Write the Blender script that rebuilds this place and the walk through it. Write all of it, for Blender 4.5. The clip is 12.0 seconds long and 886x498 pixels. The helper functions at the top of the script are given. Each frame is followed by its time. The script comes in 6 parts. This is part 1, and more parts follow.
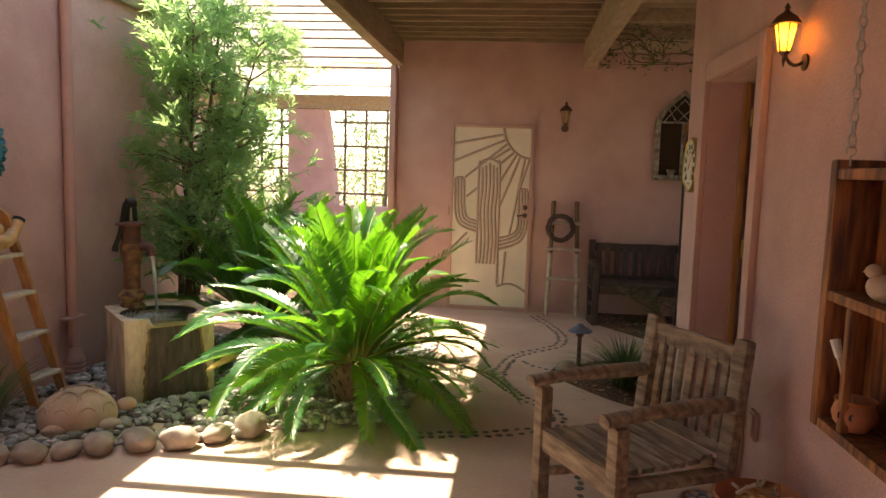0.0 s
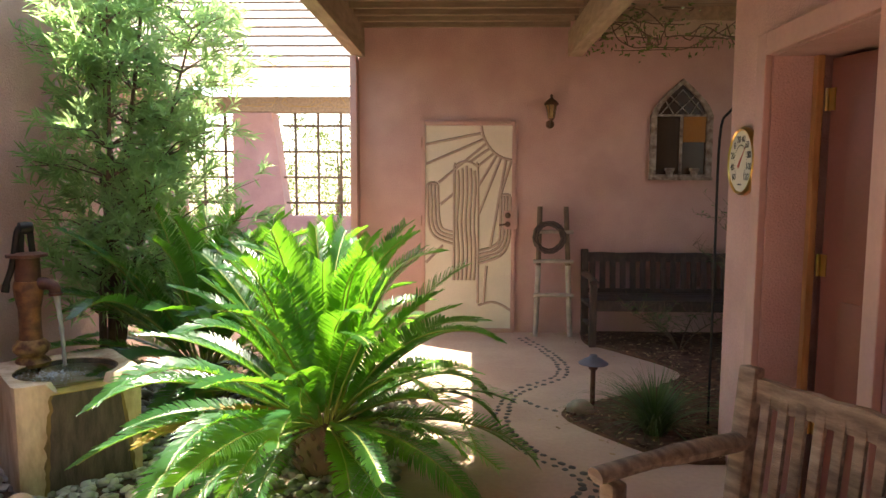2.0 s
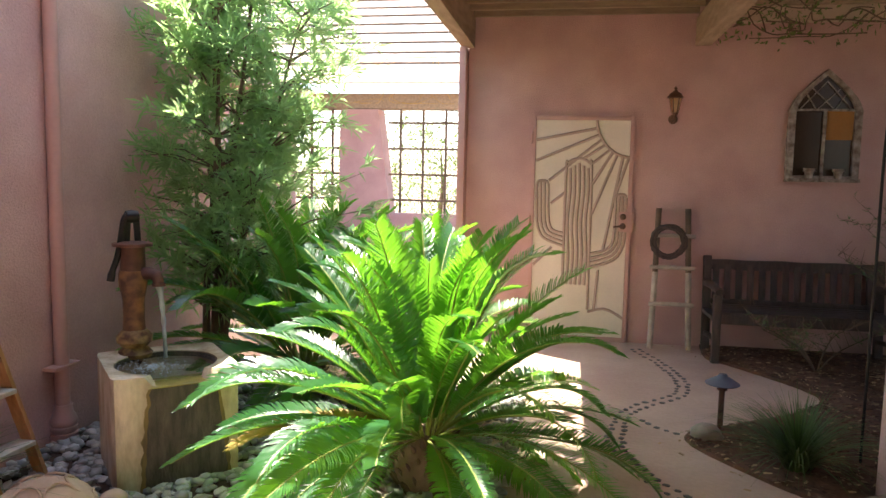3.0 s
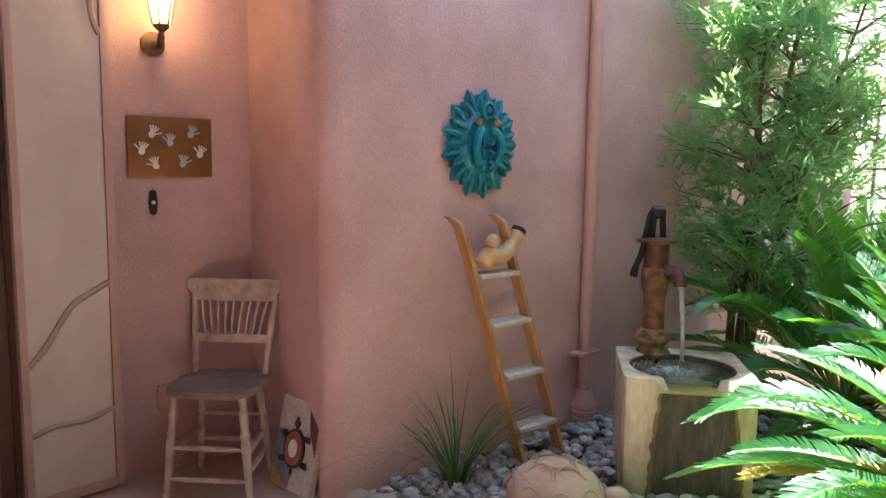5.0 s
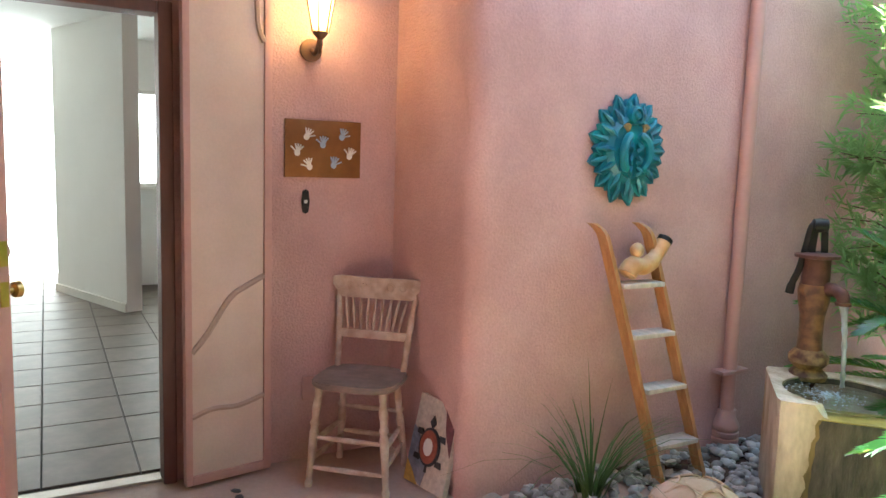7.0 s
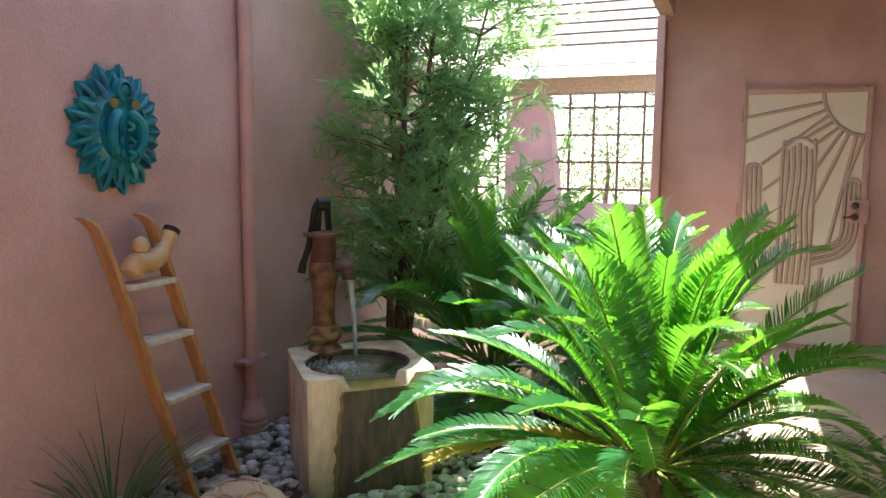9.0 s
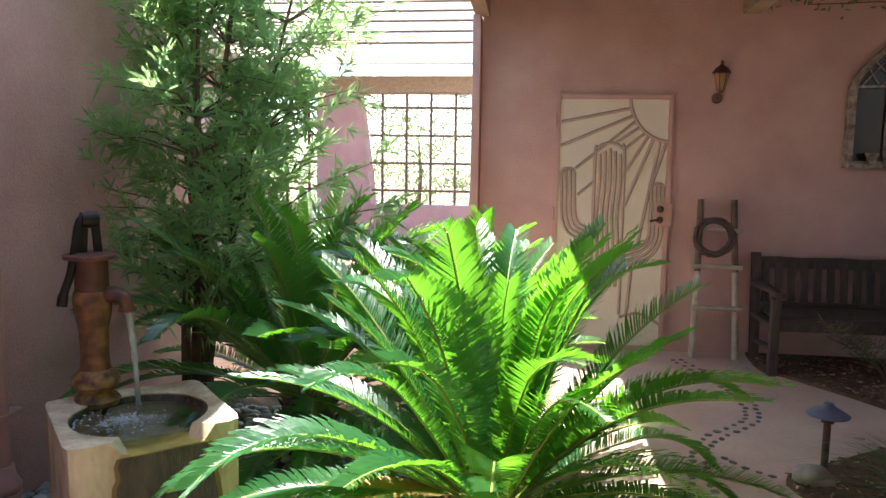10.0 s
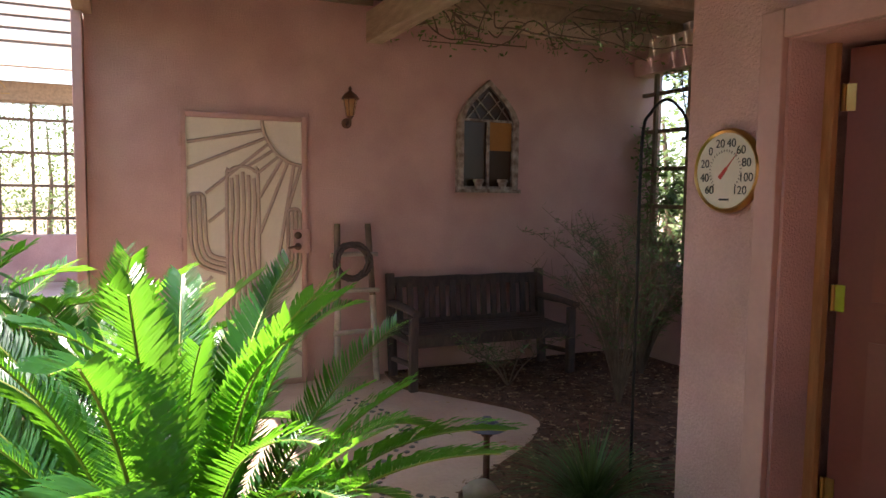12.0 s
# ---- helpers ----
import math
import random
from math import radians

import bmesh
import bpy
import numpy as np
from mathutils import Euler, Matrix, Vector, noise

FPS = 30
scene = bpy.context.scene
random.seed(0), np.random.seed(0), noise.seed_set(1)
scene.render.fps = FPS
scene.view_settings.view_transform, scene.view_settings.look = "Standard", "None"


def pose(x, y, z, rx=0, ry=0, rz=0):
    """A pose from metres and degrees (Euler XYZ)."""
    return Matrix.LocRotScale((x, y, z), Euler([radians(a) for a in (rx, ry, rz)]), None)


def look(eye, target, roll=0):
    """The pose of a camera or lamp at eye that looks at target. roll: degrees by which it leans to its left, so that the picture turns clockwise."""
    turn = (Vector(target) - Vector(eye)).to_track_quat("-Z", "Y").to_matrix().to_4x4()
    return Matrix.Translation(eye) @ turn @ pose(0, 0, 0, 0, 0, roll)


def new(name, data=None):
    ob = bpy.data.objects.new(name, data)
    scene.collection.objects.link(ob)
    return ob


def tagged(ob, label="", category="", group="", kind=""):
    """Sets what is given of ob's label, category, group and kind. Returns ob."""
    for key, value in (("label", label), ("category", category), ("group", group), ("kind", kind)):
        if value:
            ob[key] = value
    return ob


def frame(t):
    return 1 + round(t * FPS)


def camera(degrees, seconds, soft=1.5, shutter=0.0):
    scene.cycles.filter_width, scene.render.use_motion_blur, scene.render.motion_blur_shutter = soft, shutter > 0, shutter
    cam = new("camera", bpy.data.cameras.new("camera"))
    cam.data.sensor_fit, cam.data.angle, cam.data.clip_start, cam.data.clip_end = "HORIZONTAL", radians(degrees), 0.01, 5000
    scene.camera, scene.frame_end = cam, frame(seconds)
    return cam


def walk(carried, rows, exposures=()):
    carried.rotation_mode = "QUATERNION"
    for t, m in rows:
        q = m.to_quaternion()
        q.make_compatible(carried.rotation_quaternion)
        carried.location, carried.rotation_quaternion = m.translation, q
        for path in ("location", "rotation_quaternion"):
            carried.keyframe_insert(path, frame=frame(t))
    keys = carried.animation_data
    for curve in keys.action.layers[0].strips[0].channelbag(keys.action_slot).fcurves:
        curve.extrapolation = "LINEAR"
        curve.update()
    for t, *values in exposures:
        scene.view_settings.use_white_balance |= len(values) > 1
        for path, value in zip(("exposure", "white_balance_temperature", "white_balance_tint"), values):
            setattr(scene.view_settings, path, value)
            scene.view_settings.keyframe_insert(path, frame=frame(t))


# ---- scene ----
EXPO = [(0, 2.05, 8300, 11), (2.7, 2.45, 7000, 14), (4.3, 2.45, 6400, 9), (4.7, 2.65, 6200, 6), (5.4, 3.1, 6100, 7), (6.7, 3.4, 6300, 1), (8.3, 2.6, 6200, 5), (10.0, 2.25, 6300, 10), (12, 2.05, 6700, 16)]
cam = camera(63.62, 12.0)
PATH = [
    (0, pose(0.993, -1.718, 1.504, 83.95, -1.68, 6.01)),
    (0.5, pose(0.834, -1.377, 1.506, 84.48, -1.21, 2.11)),
    (1, pose(0.709, -1.104, 1.530, 85.10, 0.57, -1.56)),
    (1.5, pose(0.678, -0.897, 1.513, 84.76, 0.69, -1.31)),
    (2, pose(0.689, -0.755, 1.511, 84.33, -0.24, 1.98)),
    (2.5, pose(0.652, -0.596, 1.487, 84.00, -0.64, 5.78)),
    (2.7, pose(0.630, -0.531, 1.484, 84.05, -0.83, 6.89)),
    (4.3, pose(0.512, -0.244, 1.438, 83.98, -1.45, 39.01)),
    (4.5, pose(0.524, -0.212, 1.452, 83.56, -1.05, 43.87)),
    (5, pose(0.504, -0.199, 1.459, 83.36, -0.84, 51.38)),
    (5.5, pose(0.475, -0.250, 1.469, 82.92, -0.88, 57.64)),
    (6, pose(0.457, -0.282, 1.456, 82.82, -0.99, 63.28)),
    (6.5, pose(0.443, -0.283, 1.454, 82.79, -1.46, 63.85)),
    (6.7, pose(0.448, -0.281, 1.456, 83.01, -1.61, 63.59)),
    (8.3, pose(0.278, -0.262, 1.478, 83.62, -0.75, 33.42)),
    (8.5, pose(0.251, -0.225, 1.470, 83.54, -0.48, 29.49)),
    (9, pose(0.226, -0.090, 1.437, 83.30, -0.50, 22.24)),
    (9.5, pose(0.165, 0.114, 1.424, 82.74, -1.39, 16.38)),
    (10, pose(0.088, 0.326, 1.467, 83.40, -0.86, 7.33)),
    (10.5, pose(0.006, 0.510, 1.478, 84.24, -0.33, -1.27)),
    (11, pose(-0.006, 0.636, 1.485, 85.34, -0.08, -4.46)),
    (11.5, pose(-0.040, 0.709, 1.497, 85.55, -0.65, -9.91)),
    (12, pose(-0.154, 0.725, 1.499, 85.46, -0.79, -24.23)),
]
walk(cam, PATH, EXPO)

# ---- light ----
SUN_DIR = Vector((0.43, -0.27, -1.0))
world = bpy.data.worlds.new("sky")
scene.world = world
world.use_nodes = True
wn = world.node_tree
sky = wn.nodes.new("ShaderNodeTexSky")
sky.sky_type, sky.sun_disc = "NISHITA", False
sky.sun_elevation = math.asin(1.0 / SUN_DIR.length)
sky.sun_rotation = math.atan2(-SUN_DIR.x, -SUN_DIR.y)
wn.links.new(sky.outputs["Color"], wn.nodes["Background"].inputs["Color"])
wn.nodes["Background"].inputs["Strength"].default_value = 0.15
sun_data = bpy.data.lights.new("sun", "SUN")
sun_data.energy, sun_data.angle, sun_data.color = 5.0, radians(0.5), (1.0, 0.95, 0.86)
sun = new("sun", sun_data)
sun.rotation_euler = SUN_DIR.to_track_quat("-Z", "Y").to_euler()


def area_lamp(name, place, target, w, h, watts, color):
    d = bpy.data.lights.new(name, "AREA")
    d.shape, d.size, d.size_y, d.energy, d.color = "RECTANGLE", w, h, watts, color
    o = new(name, d)
    o.matrix_world = look(place, target)
    return o


# daylight through the room window, then two added fill lamps without an opening
area_lamp("window_light", (-8.35, 1.6, 1.7), (-6, 1.0, 1.2), 2.2, 1.2, 1.9, (0.92, 0.97, 1.0))
area_lamp("room_fill", (-6.0, -2.6, 2.2), (-6.0, 0, 0.6), 3.0, 1.6, 1.4, (0.92, 0.97, 1.0))
area_lamp("hall_fill", (-11.0, -3.6, 1.8), (-11.5, 0, 1.2), 2.2, 1.4, 0.75, (1.0, 1.0, 0.97))


# ---- materials ----
def material(name, color, rough=0.8, metal=0.0, second=None, spread=0.35, fine=60.0, coarse=4.0, bump=0.2, depth=0.004,
             stretch=(1, 1, 1), translucent=0.0, spec=0.5, per=0.0, coat=0.0, glowcol=None):
    m = bpy.data.materials.new(name)
    m.use_nodes = True
    t = m.node_tree
    b = t.nodes["Principled BSDF"]
    N, L = t.nodes.new, t.links.new
    co, mp = N("ShaderNodeTexCoord"), N("ShaderNodeMapping")
    L(co.outputs["Object"], mp.inputs["Vector"])
    mp.inputs["Scale"].default_value = stretch
    n1, n2 = N("ShaderNodeTexNoise"), N("ShaderNodeTexNoise")
    n1.inputs["Scale"].default_value, n2.inputs["Scale"].default_value = fine, coarse
    n1.inputs["Detail"].default_value, n2.inputs["Detail"].default_value = 3, 5
    L(mp.outputs[0], n1.inputs["Vector"]), L(mp.outputs[0], n2.inputs["Vector"])
    r2 = N("ShaderNodeValToRGB")
    c2 = second or tuple(c * (1 - spread) for c in color)
    r2.color_ramp.elements[0].position, r2.color_ramp.elements[1].position = 0.35, 0.68
    r2.color_ramp.elements[0].color, r2.color_ramp.elements[1].color = (*c2, 1), (*color, 1)
    L(n2.outputs["Fac"], r2.inputs["Fac"])
    mx = N("ShaderNodeMix")
    mx.data_type, mx.blend_type = "RGBA", "MULTIPLY"
    mx.inputs[0].default_value = 1.0
    r1 = N("ShaderNodeMapRange")
    r1.inputs["To Min"].default_value, r1.inputs["To Max"].default_value = 1 - spread * 0.6, 1 + spread * 0.6
    L(n1.outputs["Fac"], r1.inputs["Value"])
    L(r2.outputs["Color"], mx.inputs[6]), L(r1.outputs["Result"], mx.inputs[7])
    out = mx.outputs[2]
    if per:
        oi, hs, r3 = N("ShaderNodeObjectInfo"), N("ShaderNodeHueSaturation"), N("ShaderNodeMapRange")
        r3.inputs["To Min"].default_value, r3.inputs["To Max"].default_value = 1 - per, 1 + per
        gi = N("ShaderNodeNewGeometry")
        ad, fr = N("ShaderNodeMath"), N("ShaderNodeMath")
        ad.operation, fr.operation = "ADD", "FRACT"
        L(oi.outputs["Random"], ad.inputs[0]), L(gi.outputs["Random Per Island"], ad.inputs[1]), L(ad.outputs[0], fr.inputs[0])
        L(fr.outputs[0], r3.inputs["Value"]), L(r3.outputs["Result"], hs.inputs["Value"]), L(out, hs.inputs["Color"])
        out = hs.outputs["Color"]
    L(out, b.inputs["Base Color"])
    b.inputs["Roughness"].default_value, b.inputs["Metallic"].default_value = rough, metal
    b.inputs["Specular IOR Level"].default_value = spec
    b.inputs["Coat Weight"].default_value = coat
    if bump:
        bp = N("ShaderNodeBump")
        bp.inputs["Strength"].default_value, bp.inputs["Distance"].default_value = bump, depth
        L(n1.outputs["Fac"], bp.inputs["Height"]), L(bp.outputs["Normal"], b.inputs["Normal"])
    if translucent:
        tr, ms = N("ShaderNodeBsdfTranslucent"), N("ShaderNodeMixShader")
        if glowcol:
            tr.inputs["Color"].default_value = (*glowcol, 1)
        else:
            L(out, tr.inputs["Color"])
        ms.inputs[0].default_value = translucent
        L(b.outputs[0], ms.inputs[1]), L(tr.outputs[0], ms.inputs[2])
        L(ms.outputs[0], t.nodes["Material Output"].inputs["Surface"])
    return m


def glow(name, color, strength):
    m = bpy.data.materials.new(name)
    m.use_nodes = True
    b = m.node_tree.nodes["Principled BSDF"]
    b.inputs["Base Color"].default_value = b.inputs["Emission Color"].default_value = (*color, 1)
    b.inputs["Emission Strength"].default_value = strength
    return m


def clear(name, color, rough=0.02, ior=1.45):
    m = bpy.data.materials.new(name)
    m.use_nodes = True
    b = m.node_tree.nodes["Principled BSDF"]
    b.inputs["Base Color"].default_value = (*color, 1)
    b.inputs["Transmission Weight"].default_value = 1.0
    b.inputs["Roughness"].default_value, b.inputs["IOR"].default_value = rough, ior
    return m


STUCCO = material("pink_stucco", (0.60, 0.39, 0.348), 0.92, second=(0.50, 0.312, 0.275), spread=0.26, fine=95, coarse=2.4, bump=0.8, depth=0.007, spec=0.2)
TRIM = material("pink_trim_paint", (0.55, 0.33, 0.275), 0.6, spread=0.14, fine=40, coarse=3, bump=0.1)
PIPEPAINT = material("pipe_paint", (0.51, 0.30, 0.25), 0.5, spread=0.14, fine=40, coarse=3, bump=0.1)
MAROON = material("maroon_door_paint", (0.26, 0.085, 0.062), 0.5, spread=0.15, fine=50, coarse=3, bump=0.08)
CONCRETE = material("stained_concrete", (0.58, 0.43, 0.335), 0.62, second=(0.45, 0.30, 0.23), spread=0.22, fine=35, coarse=1.6, bump=0.35, depth=0.006)
BEAM = material("weathered_beam", (0.42, 0.32, 0.21), 0.8, spread=0.3, fine=30, coarse=4, bump=0.3, stretch=(6, 1, 6))
BOARD = material("porch_board", (0.34, 0.25, 0.165), 0.8, spread=0.3, fine=30, coarse=4, bump=0.3, stretch=(1, 6, 6), per=0.15)
CREAM = material("cream_panel", (0.74, 0.66, 0.53), 0.55, spread=0.1, fine=60, coarse=3, bump=0.1)
# darker, peach version of the cream for the entry leaf
PEACHPANEL = material("peach_panel", (0.66, 0.53, 0.44), 0.45, second=(0.57, 0.44, 0.36), spread=0.12, fine=90, coarse=3, bump=0.15)
# darker tan than the panels: shading along the relief lines, put into the colour
RELIEFSHADE = material("shaded_relief", (0.46, 0.34, 0.265), 0.55, spread=0.15, fine=60, coarse=5, bump=0.1)
ORANGEWOOD = material("varnished_pine", (0.50, 0.265, 0.10), 0.5, second=(0.36, 0.17, 0.06), spread=0.3, fine=30, coarse=5, bump=0.2, stretch=(8, 8, 1))
TREADWOOD = material("pale_tread", (0.62, 0.55, 0.45), 0.7, spread=0.25, fine=30, coarse=6, bump=0.25, stretch=(1, 6, 1))
GREYWOOD = material("weathered_teak", (0.36, 0.285, 0.20), 0.72, second=(0.15, 0.105, 0.072), spread=0.4, fine=40, coarse=3.5, bump=0.6, depth=0.008, stretch=(2, 9, 9), per=0.2)
DARKWOOD = material("dark_bench_wood", (0.085, 0.055, 0.045), 0.75, spread=0.4, fine=28, coarse=5, bump=0.35, stretch=(8, 8, 2), per=0.15)
SHELFWOOD = material("red_stained_wood", (0.36, 0.13, 0.04), 0.55, second=(0.075, 0.022, 0.01), spread=0.45, fine=26, coarse=5, bump=0.4, stretch=(8, 8, 1), per=0.2)
CHAIRPAINT = material("worn_cream_paint", (0.58, 0.47, 0.38), 0.7, second=(0.40, 0.28, 0.20), spread=0.3, fine=35, coarse=14, bump=0.35)
SEATWOOD = material("worn_seat", (0.30, 0.22, 0.17), 0.7, spread=0.35, fine=30, coarse=9, bump=0.3)
CARVEDWOOD = material("carved_brown_wood", (0.15, 0.07, 0.045), 0.5, second=(0.07, 0.032, 0.022), spread=0.4, fine=22, coarse=6, bump=0.5, depth=0.01, stretch=(7, 7, 0.7))
BARK = material("bark", (0.20, 0.14, 0.09), 0.9, spread=0.4, fine=40, coarse=8, bump=0.5)
PALEBARK = material("pale_peeled_wood", (0.50, 0.42, 0.34), 0.8, spread=0.3, fine=30, coarse=8, bump=0.4)
FROND = material("cycad_leaf", (0.04, 0.15, 0.05), 0.3, second=(0.025, 0.10, 0.045), spread=0.25, fine=20, coarse=5, bump=0.0, translucent=0.42, spec=0.9, glowcol=(0.22, 0.60, 0.03))
RACHIS = material("leaf_stalk", (0.30, 0.36, 0.08), 0.5, spread=0.2, bump=0.0)
DRYLEAF = material("dry_leaf", (0.55, 0.36, 0.12), 0.7, spread=0.3, bump=0.0, translucent=0.3)
NEEDLE = material("narrow_leaf", (0.19, 0.34, 0.11), 0.32, second=(0.10, 0.24, 0.085), spread=0.3, fine=8, coarse=2.0, bump=0.0, translucent=0.66, per=0.25, glowcol=(0.45, 0.66, 0.28))
GRASS = material("grass_blade", (0.10, 0.19, 0.05), 0.5, spread=0.3, fine=9, coarse=3, bump=0.0, translucent=0.25, per=0.25)
FARLEAF = material("far_leaf", (0.17, 0.24, 0.06), 0.6, second=(0.11, 0.17, 0.05), spread=0.3, fine=3, coarse=0.8, bump=0.0, translucent=0.45, per=0.3)
PEBBLE = material("river_pebble", (0.42, 0.40, 0.36), 0.55, second=(0.28, 0.265, 0.24), spread=0.25, fine=40, coarse=12, bump=0.12, per=0.45)
INLAY = material("inlaid_pebble", (0.10, 0.095, 0.085), 0.5, spread=0.3, fine=40, coarse=12, bump=0.1, per=0.5)
ROCK = material("rounded_rock", (0.40, 0.33, 0.27), 0.75, spread=0.25, fine=30, coarse=7, bump=0.3, per=0.2)
MULCH = material("mulch", (0.17, 0.085, 0.05), 0.95, spread=0.5, fine=60, coarse=9, bump=0.6, depth=0.01, per=0.45)
LITTER = material("leaf_litter", (0.42, 0.28, 0.16), 0.9, spread=0.4, bump=0.0, per=0.5)
STONE = material("cast_stone", (0.68, 0.59, 0.44), 0.75, second=(0.33, 0.23, 0.13), spread=0.3, fine=40, coarse=5, bump=0.5, depth=0.006, stretch=(1.3, 1.3, 0.5))
WETSTONE = material("wet_algae_stone", (0.10, 0.082, 0.06), 0.3, second=(0.04, 0.032, 0.024), spread=0.5, fine=55, coarse=14, bump=0.8, depth=0.012, stretch=(2.5, 2.5, 0.5))
ALGAE = material("algae_stain", (0.24, 0.17, 0.055), 0.6, second=(0.12, 0.085, 0.03), spread=0.35, fine=45, coarse=10, bump=0.4, stretch=(2, 2, 0.6))
MOSS = material("algae_rim", (0.50, 0.38, 0.10), 0.35, second=(0.25, 0.2, 0.06), spread=0.3, fine=40, coarse=12, bump=0.4)
RUST = material("rusted_iron", (0.16, 0.07, 0.045), 0.6, second=(0.07, 0.03, 0.022), metal=0.2, spread=0.4, fine=45, coarse=10, bump=0.5)
RUSTBARREL = material("rusted_barrel", (0.26, 0.13, 0.05), 0.65, second=(0.09, 0.038, 0.022), spread=0.4, fine=45, coarse=16, bump=0.6, depth=0.006)
RUSTPALE = material("flaking_iron", (0.36, 0.23, 0.085), 0.7, second=(0.10, 0.04, 0.022), spread=0.4, fine=45, coarse=24, bump=0.6, depth=0.006)
IRON = material("dark_iron", (0.03, 0.028, 0.026), 0.5, metal=0.6, spread=0.3, bump=0.15)
LAMPMETAL = material("bronze_lamp_metal", (0.16, 0.09, 0.055), 0.5, metal=0.5, spread=0.3, bump=0.15)
BRASS = material("brass", (0.62, 0.40, 0.13), 0.28, metal=1.0, spread=0.15, bump=0.05)
STEEL = material("chain_steel", (0.52, 0.47, 0.42), 0.45, metal=0.7, spread=0.2, bump=0.05)
TEAL = material("teal_glaze", (0.015, 0.25, 0.27), 0.38, second=(0.01, 0.11, 0.17), spread=0.35, fine=40, coarse=9, bump=0.3)
GOLD = material("ochre_glaze", (0.30, 0.22, 0.09), 0.4, spread=0.3, bump=0.2)
TERRA = material("carved_terracotta", (0.56, 0.41, 0.30), 0.85, second=(0.45, 0.31, 0.21), spread=0.2, fine=50, coarse=7, bump=0.35)
POTTERY = material("orange_pottery", (0.46, 0.17, 0.08), 0.6, spread=0.2, bump=0.1)
COPPER = material("copper_plaque", (0.27, 0.12, 0.035), 0.45, metal=0.4, second=(0.20, 0.08, 0.02), spread=0.2, fine=20, coarse=5, bump=0.1)
WHITE = material("white_glaze", (0.72, 0.70, 0.64), 0.6, spread=0.1, bump=0.1)
PALEBLUE = material("pale_blue_glaze", (0.38, 0.46, 0.55), 0.6, spread=0.15, bump=0.1)
CERAMICBIRD = material("mottled_ceramic", (0.50, 0.25, 0.075), 0.5, second=(0.60, 0.42, 0.22), spread=0.25, fine=25, coarse=14, bump=0.2)
WALLWHITE = material("white_wall_paint", (0.80, 0.80, 0.76), 0.8, spread=0.04, fine=80, coarse=2, bump=0.1)
TILE = material("grey_floor_tile", (0.19, 0.15, 0.12), 0.5, second=(0.14, 0.11, 0.088), spread=0.15, fine=20, coarse=5, bump=0.1, per=0.1, spec=0.35)
GROUT = material("dark_grout", (0.09, 0.08, 0.07), 0.9, spread=0.2, bump=0.2)
FRAMEBROWN = material("brown_door_frame", (0.15, 0.075, 0.06), 0.5, spread=0.2, fine=40, coarse=4, bump=0.1, stretch=(5, 5, 1))
WHITEWOOD = material("distressed_white_wood", (0.42, 0.37, 0.31), 0.8, second=(0.15, 0.10, 0.07), spread=0.35, fine=40, coarse=18, bump=0.4)
# hardly reflects; the dim brown reflection is put into the base colour
DARKMIRROR = material("mirror", (0.055, 0.03, 0.016), 0.2, spread=0.2, bump=0.0, spec=0.12)
AMBER = material("amber_pane", (0.36, 0.15, 0.02), 0.4, spread=0.2, bump=0.0, spec=0.15)
CLOCKFACE = material("dial_paper", (0.66, 0.60, 0.45), 0.5, spread=0.08, bump=0.0)
BLACK = material("black_paint", (0.03, 0.03, 0.03), 0.5, spread=0.1, bump=0.0)
RED = material("red_paint", (0.55, 0.05, 0.03), 0.5, spread=0.1, bump=0.0)
MOSRED = material("brick_red_mosaic", (0.35, 0.09, 0.05), 0.6, spread=0.3, fine=90, coarse=40, bump=0.4)
MOSCREAM = material("cream_mosaic", (0.60, 0.52, 0.42), 0.6, spread=0.25, fine=90, coarse=40, bump=0.4)
MOSBLUE = material("slate_mosaic", (0.25, 0.27, 0.32), 0.6, spread=0.3, fine=90, coarse=40, bump=0.4)
MOSGOLD = material("gold_mosaic", (0.55, 0.34, 0.08), 0.6, spread=0.3, fine=90, coarse=40, bump=0.4)
MOSPLUM = material("plum_mosaic", (0.15, 0.05, 0.06), 0.6, spread=0.3, fine=90, coarse=40, bump=0.4)
SLATEBLUE = material("patina_cap", (0.14, 0.15, 0.21), 0.6, spread=0.25, bump=0.2)
SIDING = material("roof_board", (0.175, 0.122, 0.09), 0.7, spread=0.18, fine=30, coarse=2, bump=0.1, per=0.1)
FASCIA = material("pale_fascia", (0.60, 0.46, 0.33), 0.7, spread=0.12, fine=30, coarse=2, bump=0.1)
EARTH = material("dry_earth", (0.34, 0.24, 0.16), 0.95, spread=0.3, fine=30, coarse=0.6, bump=0.4)
GLASS = clear("window_glass", (1, 1, 1))
WATER = clear("water", (0.75, 0.85, 0.9), 0.05, 1.33)
AMBERGLASS = clear("amber_lamp_glass", (1.0, 0.72, 0.32), 0.35)
BULB = glow("warm_bulb", (1.0, 0.50, 0.12), 11)
WHITEBULB = glow("white_bulb", (1.0, 0.78, 0.5), 9)
FOAM = material("water_foam", (0.75, 0.80, 0.85), 0.3, spread=0.2, fine=80, coarse=30, bump=0.5, translucent=0.3)


# ---- mesh helpers ----
def finish(bm, name, mat, smooth=False):
    bmesh.ops.recalc_face_normals(bm, faces=bm.faces)
    me = bpy.data.meshes.new(name)
    bm.to_mesh(me)
    bm.free()
    me.materials.append(mat)
    if smooth:
        for p in me.polygons:
            p.use_smooth = True
        me.set_sharp_from_angle(angle=radians(42))
    return me


def part(name, bm, mat, parent=None, label="", smooth=True):
    ob = new(name, finish(bm, name, mat, smooth))
    ob.parent = parent
    if label:
        ob["label"] = label
    return ob


